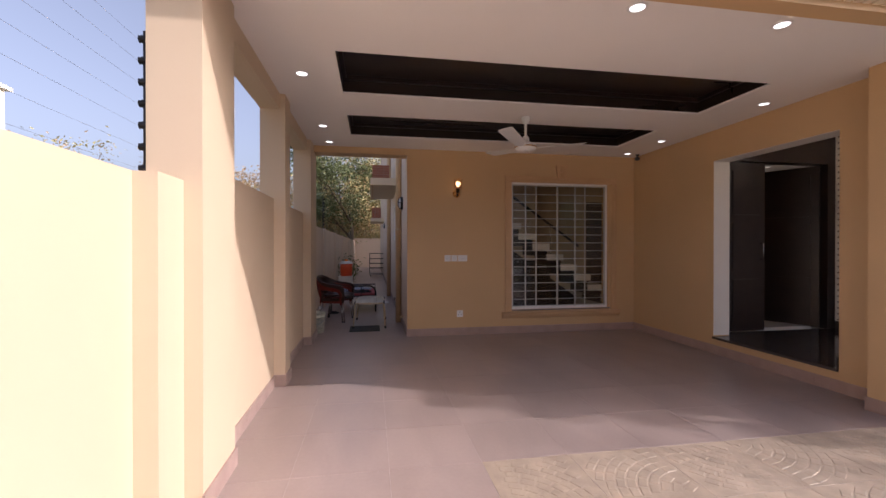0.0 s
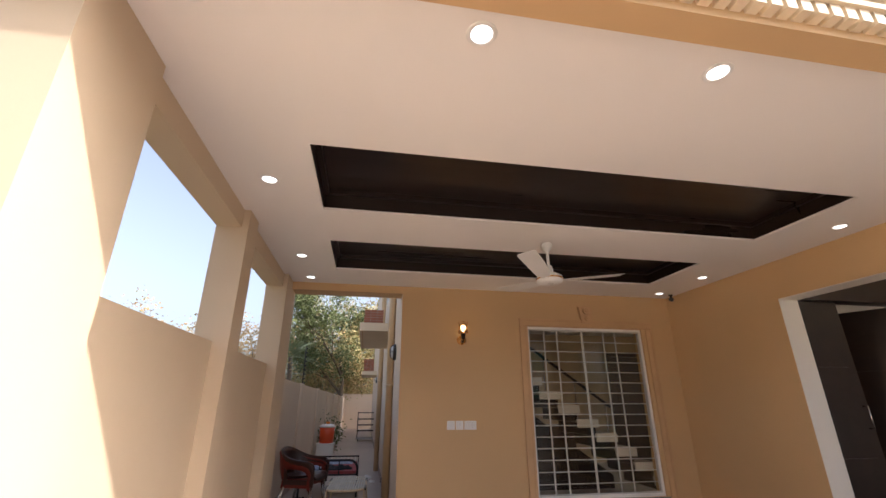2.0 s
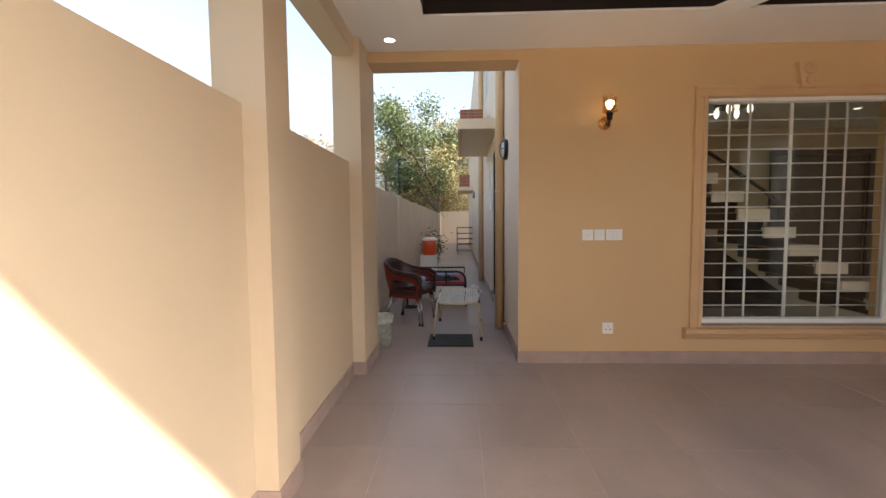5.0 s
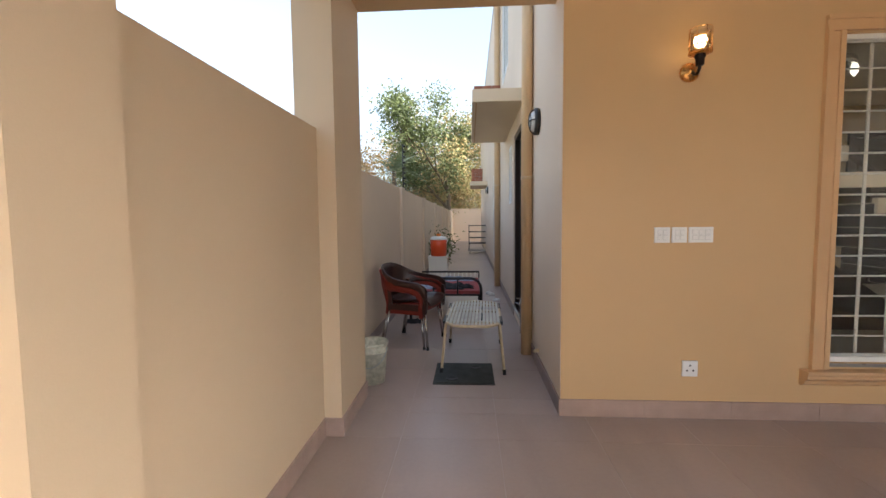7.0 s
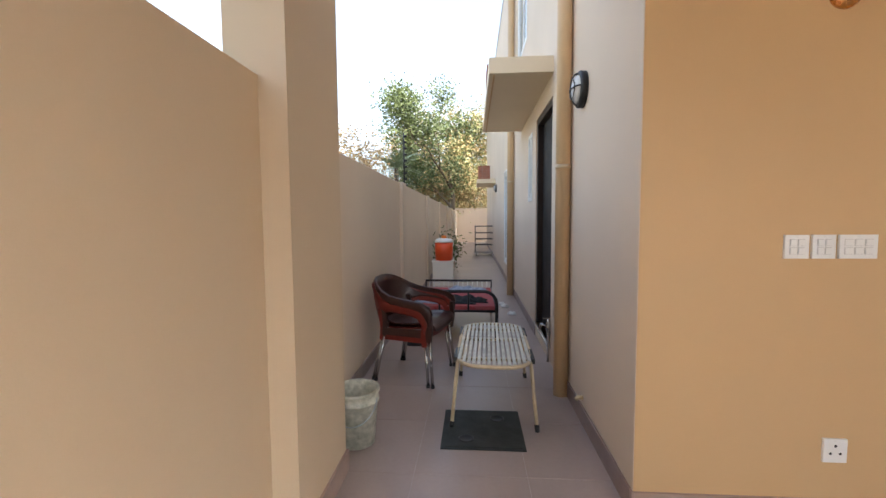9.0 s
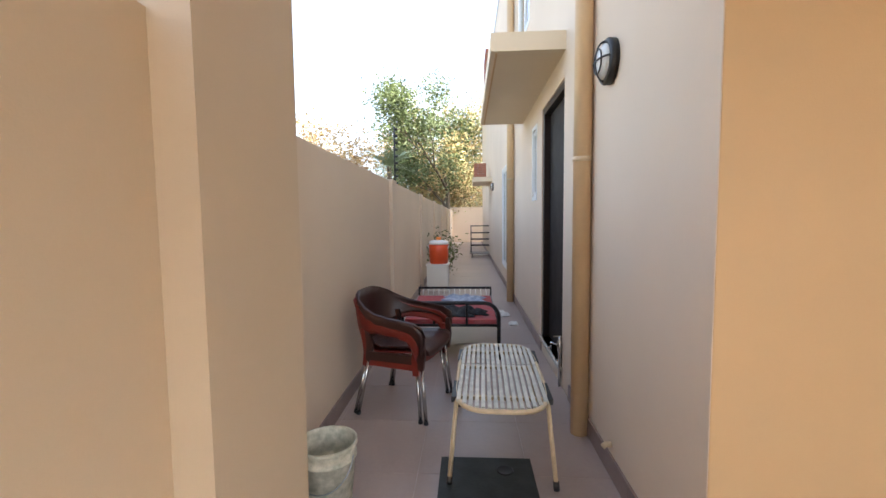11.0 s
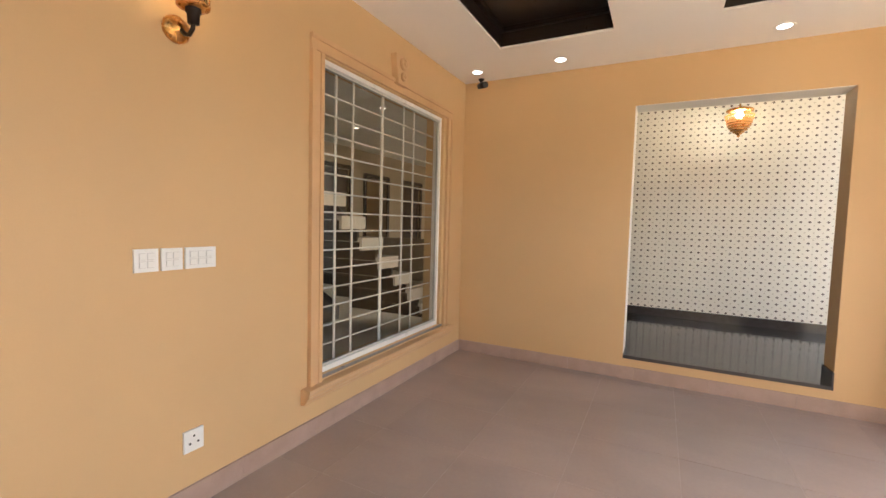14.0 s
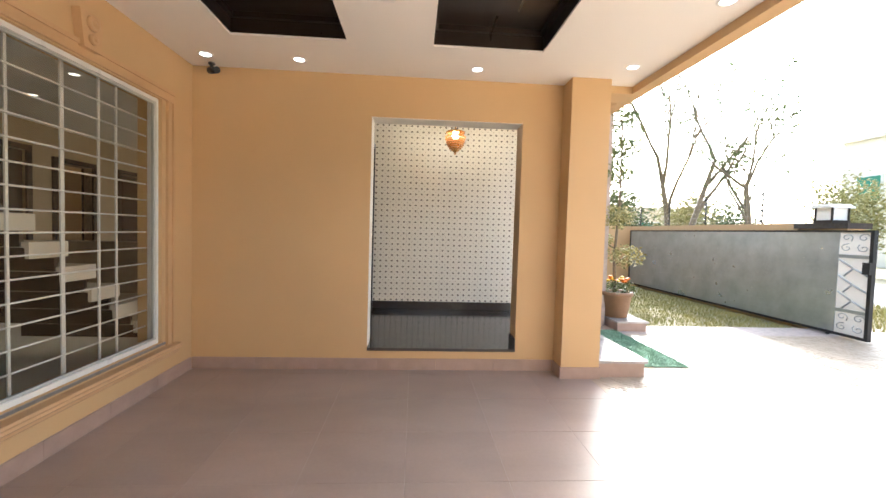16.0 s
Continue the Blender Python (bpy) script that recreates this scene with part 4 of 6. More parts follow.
def side_window(name, y0, y1, z0, z1, leaves, label):
    w = thing(name, label, "window", (XP - 0.006, 0, 0), kind="structure")
    bm = B()
    for a, b, c, d in ((y0, y0 + 0.045, z0, z1), (y1 - 0.045, y1, z0, z1), (y0 + 0.045, y1 - 0.045, z1 - 0.045, z1), (y0 + 0.045, y1 - 0.045, z0, z0 + 0.045)):
        box(bm, 0, a + 0.001, c + 0.001, 0.06, b - 0.001, d - 0.001)
    part("window_frame", bm, white_gloss, w)
    n = leaves
    for i in range(n):
        a = y0 + 0.046 + i * (y1 - y0 - 0.092) / n
        b = y0 + 0.046 + (i + 1) * (y1 - y0 - 0.092) / n
        bm = B()
        for p, q, c, d in ((a, a + 0.05, z0 + 0.047, z1 - 0.047), (b - 0.05, b, z0 + 0.047, z1 - 0.047), (a + 0.05, b - 0.05, z0 + 0.047, z0 + 0.1), (a + 0.05, b - 0.05, z1 - 0.1, z1 - 0.047)):
            box(bm, 0.015, p + 0.001, c, 0.045, q - 0.001, d)
        s = part("sash", bm, white_gloss, w)
        pn = part("pane", boxed(0.027, a + 0.05, z0 + 0.1, 0.033, b - 0.05, z1 - 0.1), glass, s)
        pn.visible_shadow = False
    return w


side_window("window_2", 10.70, 11.04, 1.57, 2.40, 1, "small white framed window beside the side door")
side_window("window_3", 13.62, 15.36, 0.36, 2.42, 3, "white framed glazed sliding door on the passage")
side_window("window_4", 11.3, 12.4, 3.75, 5.2, 2, "white framed upstairs window")
bm = B()
box(bm, XP + 0.6, 8.9, 0.1, XP + 0.65, 18, 5.6)
box(bm, XP + 0.23, 8.9, 0.1, XP + 0.6, 8.95, 5.6)
setting("wall_inner", bm, hall_wall, "plain inner wall behind the passage windows")


def slab(name, y0, y1, z, x0, label, group):
    ob = thing(name, label, "canopy", (0, 0, 0), group=group)
    part("slab", boxed(x0, y0, z, XP + 0.01, y1, z + 0.14, bevel=0.008), paint_cream, ob)
    part("drip_edge", boxed(x0 + 0.04, y0 + 0.04, z - 0.008, x0 + 0.055, y1 - 0.04, z + 0.001), paint, ob)
    return ob


slab("canopy_slab", 9.36, 11.94, 2.66, 0.225, "tan concrete canopy over the side door", "canopies")
slab("canopy_slab", 19.3, 21.2, 2.52, 0.20, "tan concrete canopy further along the passage", "canopies")


def brick_box(x0, y0, z0, nx, nz, label):
    ob = thing("brick_planter", label, "planter", (x0, y0, z0), group="brick planters")
    BL, BH, BD = 0.14, 0.058, 0.10
    me = mesh_of("brick", boxed(0, 0, 0, BL - 0.008, BD, BH - 0.008, bevel=0.003), brick_mat)
    part("core", boxed(0.004, 0.006, 0, nx * BL - 0.01, 0.5, nz * BH - 0.012), mortar, ob)
    for j in range(nz):
        for i in range(nx):
            o = new("brick", me)
            o.parent = ob
            o.location = (i * BL, 0, j * BH)
        for i in range(4):
            o = new("brick", me)
            o.parent = ob
            o.matrix_local = pose(-0.002 + BD * 0.0, 0.10 + (i + 1) * BL - 0.1, j * BH, 0, 0, -90)
    return ob


brick_box(0.27, 11.3, 2.80, 3, 11, "red brick planter box on the canopy")
brick_box(0.26, 20.5, 2.66, 3, 10, "red brick planter box on the far canopy")


def drainpipe(x, y, r, rings, label):
    ob = thing("drain_pipe", label, "pipe", (x, y, 0), group="drain pipes")
    bm = B()
    tube(bm, [(0, 0, 0.0), (0, 0, 6.35)], r, 20)
    part("pipe", bm, pipe_mat, ob)
    for z in rings:
        bm = B()
        lathe(bm, [(r + 0.001, z - 0.015), (r + 0.006, z - 0.012), (r + 0.006, z + 0.012), (r + 0.001, z + 0.015)], seg=20)
        box(bm, r * 0.3, -0.012, z - 0.01, XP - x, 0.012, z + 0.01)
        part("clip", bm, cream_steel, ob)
    return ob


drainpipe(XP - 0.056, 8.645, 0.054, (1.73, 3.6), "tan painted drain pipe clipped to the wall")
drainpipe(XP - 0.068, 12.95, 0.058, (2.0,), "tan painted drain pipe further along the wall")

bulk = thing("bulkhead_lamp", "round black bulkhead lamp with a caged glass", "wall lamp", (XP, 8.30, 2.185))
bulk.scale = (0.68, 0.88, 0.88)
bm = B()
lathe(bm, [(0.13, 0.0), (0.132, -0.05), (0.12, -0.066), (0.105, -0.066), (0.105, -0.04), (0.0, -0.04)], (0, 0, 0), 28, "x")
part("body", bm, black_plastic, bulk)
bm = B()
lathe(bm, [(0.104, -0.045), (0.10, -0.075), (0.08, -0.1), (0.045, -0.117), (0.0, -0.122)], (0, 0, 0), 28, "x")
part("glass_dome", bm, material("milky_glass", (0.72, 0.74, 0.74), 0.15, vary=0.1, scale=8, grain=60, bump=0.02), bulk)
bm = B()
for a in (0.0, math.pi / 2):
    tube(bm, [(-0.062 - 0.068 * math.sin(t), 0.116 * math.cos(t) * math.cos(a), 0.116 * math.cos(t) * math.sin(a)) for t in [k * math.pi / 14 for k in range(15)]], 0.006, 6)
tube(bm, [(-0.112, 0.07 * math.cos(t), 0.07 * math.sin(t)) for t in [k * math.tau / 20 for k in range(21)]], 0.005, 6)
part("guard", bm, black_plastic, bulk)
bulk2 = copy_thing(bulk, pose(XP, 18.6, 2.3))

tap = thing("water_tap", "worn chrome water tap on a stub pipe", "tap", (XP - 0.02, 9.40, 0.0))
bm = B()
tube(bm, [(0, 0, 0.0), (0, 0, 0.34), (-0.07, 0, 0.36), (-0.075, 0, 0.31)], 0.012, 10)
part("pipe", bm, chrome, tap)
bm = B()
lathe(bm, [(0.02, 0.29), (0.024, 0.31), (0.024, 0.37), (0.012, 0.385), (0.012, 0.41)], seg=12)
box(bm, -0.05, -0.006, 0.41, 0.03, 0.006, 0.422)
part("valve", bm, chrome, tap)
outlet = thing("waste_outlet", "short white plastic outlet pipe low on the wall", "pipe", (XP - 0.013, 8.2, 0.17))
bm = B()
tube(bm, [(0.01, 0, 0.0), (-0.02, 0, 0.0), (-0.035, 0, -0.015)], 0.016, 12)
part("elbow", bm, cream_steel, outlet)

# ---- side passage: loose things ----
cover = thing("manhole_cover", "square black manhole cover with two finger holes", "cover", (-0.105, 7.83, 0.0))
part("rim", boxed(-0.012, -0.012, 0.0, 0.492, 0.497, 0.006, bevel=0.002), iron_cover, cover)
part("lid", boxed(0.008, 0.008, 0.0, 0.472, 0.477, 0.011, bevel=0.003), iron_cover, cover)
for x, y in ((0.14, 0.10), (0.34, 0.37)):
    bm = B()
    lathe(bm, [(0.0, 0.0115), (0.036, 0.0115), (0.042, 0.015), (0.048, 0.0105)], (x, y, 0), 18)
    part("finger_hole", bm, black_plastic, cover)

bucket = thing("bucket", "white plastic bucket crusted with dried paint", "bucket", (-0.63, 7.88, 0.0))
bucket.scale = (0.94, 0.94, 0.91)
bm = B()
lathe(bm, [(0.0, 0.012), (0.105, 0.012), (0.138, 0.355), (0.142, 0.37), (0.15, 0.372), (0.15, 0.35), (0.142, 0.345), (0.14, 0.30), (0.147, 0.298), (0.147, 0.285), (0.138, 0.282), (0.113, 0.0), (0.0, 0.0)], seg=32)
part("pail", bm, bucket_mat, bucket)
bm = B()
tube(bm, [(0.15 * math.cos(t), -0.06 - 0.10 * math.sin(t) * 0.9, 0.33 - 0.16 * math.sin(t)) for t in [k * math.pi / 16 for k in range(17)]], 0.0035, 6)
part("handle", bm, grey_steel, bucket, "thin wire handle")
bm = B()
lathe(bm, [(0.0, 0.12), (0.06, 0.125), (0.115, 0.115), (0.113, 0.10), (0.0, 0.10)], seg=18)
part("rubbish", bm, soil, bucket)


def slat_table():
    t = thing("slatted_table", "low oval garden table of worn white slats", "table", (0.226, 8.53, 0.0), -2.0)
    hw, hl, z = 0.245, 0.545, 0.452
    n = 15
    def half_len(x):
        u = min(1.0, abs(x) / hw)
        return hl - 0.17 + 0.17 * math.sqrt(max(0.0, 1 - u ** 2.6))
    for i in range(n):
        x = -hw + 0.022 + i * (2 * hw - 0.044) / (n - 1)
        L = half_len(x) - 0.012
        for a, b in ((-L, 0.09), (0.098, L)):
            part("slat", boxed(x - 0.0098, a, z - 0.014, x + 0.0098, b, z, bevel=0.003), slat_white, t)
    bm = B()
    outline = []
    for k in range(61):
        a = k * math.tau / 60
        c, s = math.cos(a), math.sin(a)
        outline.append((hw * math.copysign(abs(c) ** 0.55, c), hl * math.copysign(abs(s) ** 0.42, s), z - 0.014))
    tube(bm, outline, 0.013, 8, caps=False)
    part("rim", bm, cream_steel, t)
    for y in (-0.36, 0.10, 0.40):
        part("crossbar", boxed(-hw, y - 0.012, z - 0.034, hw, y + 0.012, z - 0.015), cream_steel, t)
    for s in (-1, 1):
        for y in (-0.30, 0.28):
            part("bracket", boxed(s * hw - 0.016, y - 0.11, z - 0.032, s * hw + 0.016, y + 0.11, z - 0.002, bevel=0.008), black_plastic, t, "black plastic bracket")
    for s in (-1, 1):
        for e in (-1, 1):
            bm = B()
            tube(bm, [(s * 0.235, e * 0.40, z - 0.02), (s * 0.272, e * 0.46, 0.02)], 0.0125, 10)
            leg = part("leg", bm, cream_steel, t)
            bm = B()
            tube(bm, [(s * 0.2705, e * 0.4565, 0.045), (s * 0.2735, e * 0.4625, 0.0)], 0.016, 10)
            part("foot", bm, black_plastic, leg, "black rubber foot")
    return t


slat_table()


def arm_chair(at, turn, shell, label, dz=0.0, legs=True):
    """A moulded plastic tub chair facing +x: seat pan, a back that flows into both arms, front posts, on four steel legs."""
    c = thing("plastic_chair", label, "chair", at, turn, "stacked chairs")
    prof = [(0.235, 0.395), (0.225, 0.425), (0.20, 0.442), (0.1, 0.44), (0.0, 0.43), (-0.12, 0.422), (-0.20, 0.432), (-0.25, 0.47)]
    nu = 13
    bm = B()
    grid = []
    for x, z in prof:
        row = []
        for i in range(nu):
            u = -1 + 2 * i / (nu - 1)
            wide = 0.245 if x > -0.15 else 0.245 - 0.9 * (-0.15 - x)
            row.append(bm.verts.new((x + 0.02 * abs(u) ** 2.4 * (x < 0), u * wide, z + 0.035 * abs(u) ** 4 + dz)))
        grid.append(row)
    for p, q in zip(grid, grid[1:]):
        for i in range(nu - 1):
            bm.faces.new((p[i], p[i + 1], q[i + 1], q[i])).smooth = True
    part("seat", bm, shell, c).modifiers.new("thickness", "SOLIDIFY").thickness = 0.010
    # the band of back and arms: plan, lower edge, upper edge, lean of the upper edge
    half = [(-0.275, 0.0, 0.44, 0.835, 0.07), (-0.272, 0.08, 0.445, 0.832, 0.07), (-0.255, 0.15, 0.47, 0.815, 0.062), (-0.222, 0.205, 0.53, 0.785, 0.05), (-0.17, 0.245, 0.585, 0.74, 0.034), (-0.10, 0.268, 0.605, 0.705, 0.02), (-0.01, 0.278, 0.600, 0.685, 0.008), (0.08, 0.28, 0.590, 0.675, 0.0), (0.15, 0.277, 0.565, 0.662, -0.01), (0.195, 0.27, 0.49, 0.63, -0.02), (0.212, 0.262, 0.41, 0.575, -0.02)]
    band = [(x, -y, lo, hi, le) for x, y, lo, hi, le in reversed(half[1:])] + half
    bm = B()
    cols = []
    for x, y, lo, hi, le in band:
        col = []
        for k in range(7):
            f = k / 6
            out = 0.012 * math.sin(f * math.pi)
            n = Vector((x, y, 0)).normalized()
            col.append(bm.verts.new((x - le * f + n.x * out, y + n.y * (out + 0.012 * f), lo + (hi - lo) * f + dz)))
        lip = 0.022 if abs(x) > 0.2 else 0.028
        col.append(bm.verts.new((x - le + n.x * lip, y + n.y * lip, hi - 0.012 + dz)))
        cols.append(col)
    for p, q in zip(cols, cols[1:]):
        for k in range(7):
            bm.faces.new((p[k], p[k + 1], q[k + 1], q[k])).smooth = True
    part("backrest", bm, shell, c).modifiers.new("thickness", "SOLIDIFY").thickness = 0.010
    for s in (-1, 1):
        bm = B()
        extrude(bm, [(0.185, 0.33 + dz), (0.222, 0.33 + dz), (0.236, 0.44 + dz), (0.224, 0.57 + dz), (0.198, 0.57 + dz), (0.176, 0.44 + dz)], "y", s * 0.262 - 0.014, s * 0.262 + 0.014)
        soften(bm, 0.006)
        part("front_post", bm, shell, c)
        bm = B()
        extrude(bm, [(-0.215, 0.355 + dz), (-0.185, 0.345 + dz), (-0.16, 0.45 + dz), (-0.185, 0.62 + dz), (-0.222, 0.62 + dz), (-0.205, 0.45 + dz)], "y", s * 0.238 - 0.013, s * 0.238 + 0.013)
        soften(bm, 0.005)
        part("rear_post", bm, shell, c)
        bm = B()
        extrude(bm, [(-0.205, 0.36 + dz), (0.2, 0.355 + dz), (0.205, 0.425 + dz), (-0.195, 0.42 + dz)], "y", s * 0.246 - 0.007, s * 0.246 + 0.007)
        part("apron", bm, shell, c)
    c.scale = (1.0, 1.0, 0.985) if dz < 0.01 else (1.02, 1.03, 0.98)
    if legs:
        for s in (-1, 1):
            for x0, x1 in ((0.19, 0.235), (-0.19, -0.27)):
                bm = B()
                tube(bm, [(x0, s * 0.225, 0.40 + dz), (x1, s * 0.268, 0.012)], 0.0125, 10)
                lg = part("leg", bm, chrome, c, "tubular steel leg")
                bm = B()
                tube(bm, [(x1 - (x1 - x0) * 0.035, s * 0.266, 0.022), (x1, s * 0.268, 0.0)], 0.016, 10)
                part("foot", bm, black_plastic, lg)
    return c


arm_chair((-0.43, 9.05, 0.0), -17, red_plastic, "red moulded plastic armchair with steel legs, under another")
arm_chair((-0.40, 9.04, 0.0), -16, brown_plastic, "dark brown plastic armchair stacked on a red one", 0.045)


def cloth(name, cx, cy, z, w, d, h, mat, parent, seed, label):
    bm = B()
    n = 14
    rnd = random.Random(seed)
    off = Vector((rnd.uniform(0, 50), rnd.uniform(0, 50), 0))
    g = []
    for i in range(n):
        row = []
        for j in range(n):
            u, v = i / (n - 1) * 2 - 1, j / (n - 1) * 2 - 1
            q = Vector((u, v, 0)) * 1.7 + off
            edge = max(0.0, 1 - max(abs(u), abs(v)) ** 3)
            r = 1 + 0.25 * noise.noise(q * 0.8)
            row.append(bm.verts.new((cx + u * w / 2 * r, cy + v * d / 2 * r, z + 0.006 + edge * h * (0.55 + 0.9 * noise.noise(q * 1.6)))))
        g.append(row)
    for p, q in zip(g, g[1:]):
        for i in range(n - 1):
            bm.faces.new((p[i], p[i + 1], q[i + 1], q[i])).smooth = True
    ob = part(name, bm, mat, parent, label)
    ob.modifiers.new("thickness", "SOLIDIFY").thickness = 0.004
    return ob


bed = thing("folding_bed", "black steel folding bed with a red woven mattress", "bed", (-0.135, 10.03, 0.0))
hb, BL_ = 0.47, 1.45
bm = B()
arch = [(-hb, 0, 0.0), (-hb, 0, 0.42)] + [(-hb + 0.14 - 0.14 * math.cos(a), 0, 0.42 + 0.14 * math.sin(a)) for a in (0.4, 0.8, 1.2, 1.57)]
arch += [(-p[0], 0, p[2]) for p in reversed(arch)]
tube(bm, arch, 0.019, 10)
part("foot_hoop", bm, black_steel, bed)
for x in (-0.16, 0.16):
    bm = B()
    tube(bm, [(x, 0, 0.34), (x, 0, 0.56)], 0.011, 8)
    part("hoop_upright", bm, black_steel, bed)
bm = B()
tube(bm, [(-hb, 0, 0.34), (hb, 0, 0.34)], 0.014, 8)
part("hoop_crossbar", bm, black_steel, bed)
for x in (-hb + 0.01, hb - 0.01):
    bm = B()
    tube(bm, [(x, 0.0, 0.33), (x, BL_, 0.36)], 0.016, 8)
    part("side_rail", bm, black_steel, bed)
bm = B()
tube(bm, [(-hb, BL_, 0.0), (-hb, BL_, 0.47), (hb, BL_, 0.47), (hb, BL_, 0.0)], 0.017, 8)
part("head_hoop", bm, black_steel, bed)
bm = B()
for i in range(13):
    x = -0.41 + i * 0.068
    tube(bm, [(x, BL_ + 0.005, 0.46), (x, BL_ - 0.12, 0.40)], 0.006, 6)
part("lacing", bm, white_gloss, bed, "white lacing at the head end")
bm = boxed(-hb + 0.02, 0.03, 0.335, hb - 0.02, BL_ - 0.14, 0.39, bevel=0.02)
part("mattress", bm, cloth_red, bed)
cloth("folded_cloth", -0.12, 10.38, 0.39, 0.42, 0.42, 0.06, cloth_dark, None, 3, "")
tagged(bpy.data.objects["folded_cloth"], "crumpled black cloth lying on the red mattress", "cloth")
tagged(cloth("crumpled_shirt", -0.42, 10.45, 0.39, 0.34, 0.5, 0.07, cloth_blue, None, 5, ""), "crumpled blue and white shirt on the bed", "cloth")
tagged(cloth("pale_cloth", -0.02, 11.1, 0.39, 0.5, 0.35, 0.05, cloth_blue, None, 9, ""), "pale blue cloth spread on the bed", "cloth")
tagged(cloth("shoe_bag", 0.10, 10.32, 0.39, 0.26, 0.2, 0.07, cloth_dark, None, 12, ""), "small dark bag on the bed", "bag")
for i, (x, y) in enumerate(((0.56, 11.9), (0.62, 11.4), (0.52, 12.05))):
    tagged(cloth("crumpled_paper", x, y, 0.0, 0.12, 0.1, 0.05, paper, None, 20 + i, ""), "crumpled white paper on the tiles", "litter", "paper litter")
tagged(cloth("rag", -0.55, 9.9, 0.0, 0.22, 0.16, 0.06, cloth_dark, None, 31, ""), "dark rag under the chairs", "rag")

stand = thing("cooler_stand", "white painted block stand", "stand", (-0.54, 14.1, 0.0))
part("block", boxed(-0.205, -0.2, 0.0, 0.205, 0.2, 0.49, bevel=0.01), white_paint, stand)
part("ledge", boxed(-0.22, -0.215, 0.49, 0.22, 0.215, 0.515, bevel=0.006), white_paint, stand)
cooler = thing("water_cooler", "orange plastic water cooler with a white lid", "cooler", (-0.525, 14.08, 0.515))
bm = B()
lathe(bm, [(0.0, 0.0), (0.16, 0.0), (0.175, 0.015), (0.185, 0.2), (0.188, 0.37), (0.0, 0.37)], seg=28)
part("jug", bm, cooler_red, cooler)
bm = B()
lathe(bm, [(0.19, 0.37), (0.195, 0.38), (0.19, 0.41), (0.15, 0.44), (0.06, 0.455), (0.0, 0.455)], seg=28)
lid = part("lid", bm, white_gloss, cooler)
bm = B()
lathe(bm, [(0.05, 0.45), (0.05, 0.50), (0.035, 0.51), (0.0, 0.51)], seg=16)
part("cap", bm, cooler_cap, lid, "orange screw cap")
bm = B()
tube(bm, [(0.0 + 0.205 * math.sin(t), -0.01 - 0.2 * math.cos(t) * 0.3, 0.36 - 0.16 * math.cos(t) * 0.9) for t in [(-0.5 + k / 12) * math.pi for k in range(13)]], 0.008, 8)
part("handle", bm, white_gloss, cooler)

rack = thing("steel_rack", "black steel shelf rack on a pale trolley", "rack", (0.55, 21.4, 0.0))
for x in (-0.4, 0.4):
    for y in (-0.2, 0.2):
        bm = B()
        tube(bm, [(x, y, 0.15), (x, y, 1.12)], 0.018, 8)
        part("post", bm, black_steel, rack)
for z in (0.4, 0.62, 0.85, 1.1):
    bm = B()
    for y in (-0.2, 0.2):
        tube(bm, [(-0.4, y, z), (0.4, y, z)], 0.016, 8)
    for x in (-0.4, 0.4):
        tube(bm, [(x, -0.2, z), (x, 0.2, z)], 0.016, 8)
    part("shelf_frame", bm, black_steel, rack)
part("trolley_deck", boxed(-0.45, -0.3, 0.09, 0.45, 0.3, 0.15, bevel=0.01), concrete, rack)
for x in (-0.36, 0.36):
    for y in (-0.22, 0.22):
        bm = B()
        lathe(bm, [(0.045, -0.015), (0.045, 0.015)], (x, y, 0.045), 14, "x")
        part("wheel", bm, black_plastic, rack)

# ---- front garden: steps, pots, lawn, gate ----
bm = boxed(4.50, 2.80, -0.004, 6.62, 3.286, 0.145, bevel=0.004)
setting("step", bm, skirt_mat, "tan tiled riser of the entrance step")
bm = boxed(4.475, 2.775, 0.145, 6.64, 3.287, 0.172, bevel=0.005)
setting("step_top", bm, marble, "polished grey and white marble step top")
bm = boxed(6.50, 1.64, -0.004, 7.25, 2.09, 0.125, bevel=0.004)
setting("plinth", bm, skirt_mat, "low tan plinth for plant pots")
bm = boxed(6.475, 1.615, 0.125, 7.27, 2.115, 0.15, bevel=0.005)
setting("plinth_top", bm, marble, "polished marble top of the low plinth")
bm = boxed(4.80, 2.12, 0.0065, 6.49, 2.77, 0.018)
tagged(part("turf_strip", bm, turf_mat), "strip of green artificial turf on the paving", "mat")
bm = B()
rnd = random.Random(4)
for i in range(7000):
    x, y, a, h = rnd.uniform(4.81, 6.48), rnd.uniform(2.13, 2.76), rnd.uniform(0, math.tau), rnd.uniform(0.012, 0.022)
    dx, dy = 0.004 * math.cos(a), 0.004 * math.sin(a)
    bm.faces.new([bm.verts.new(p) for p in ((x - dx, y - dy, 0.018), (x + dx, y + dy, 0.018), (x + dy, y - dx, 0.018 + h))])
tagged(part("turf_pile", bm, turf_mat), "short green plastic turf pile", "turf", "", "stuff")


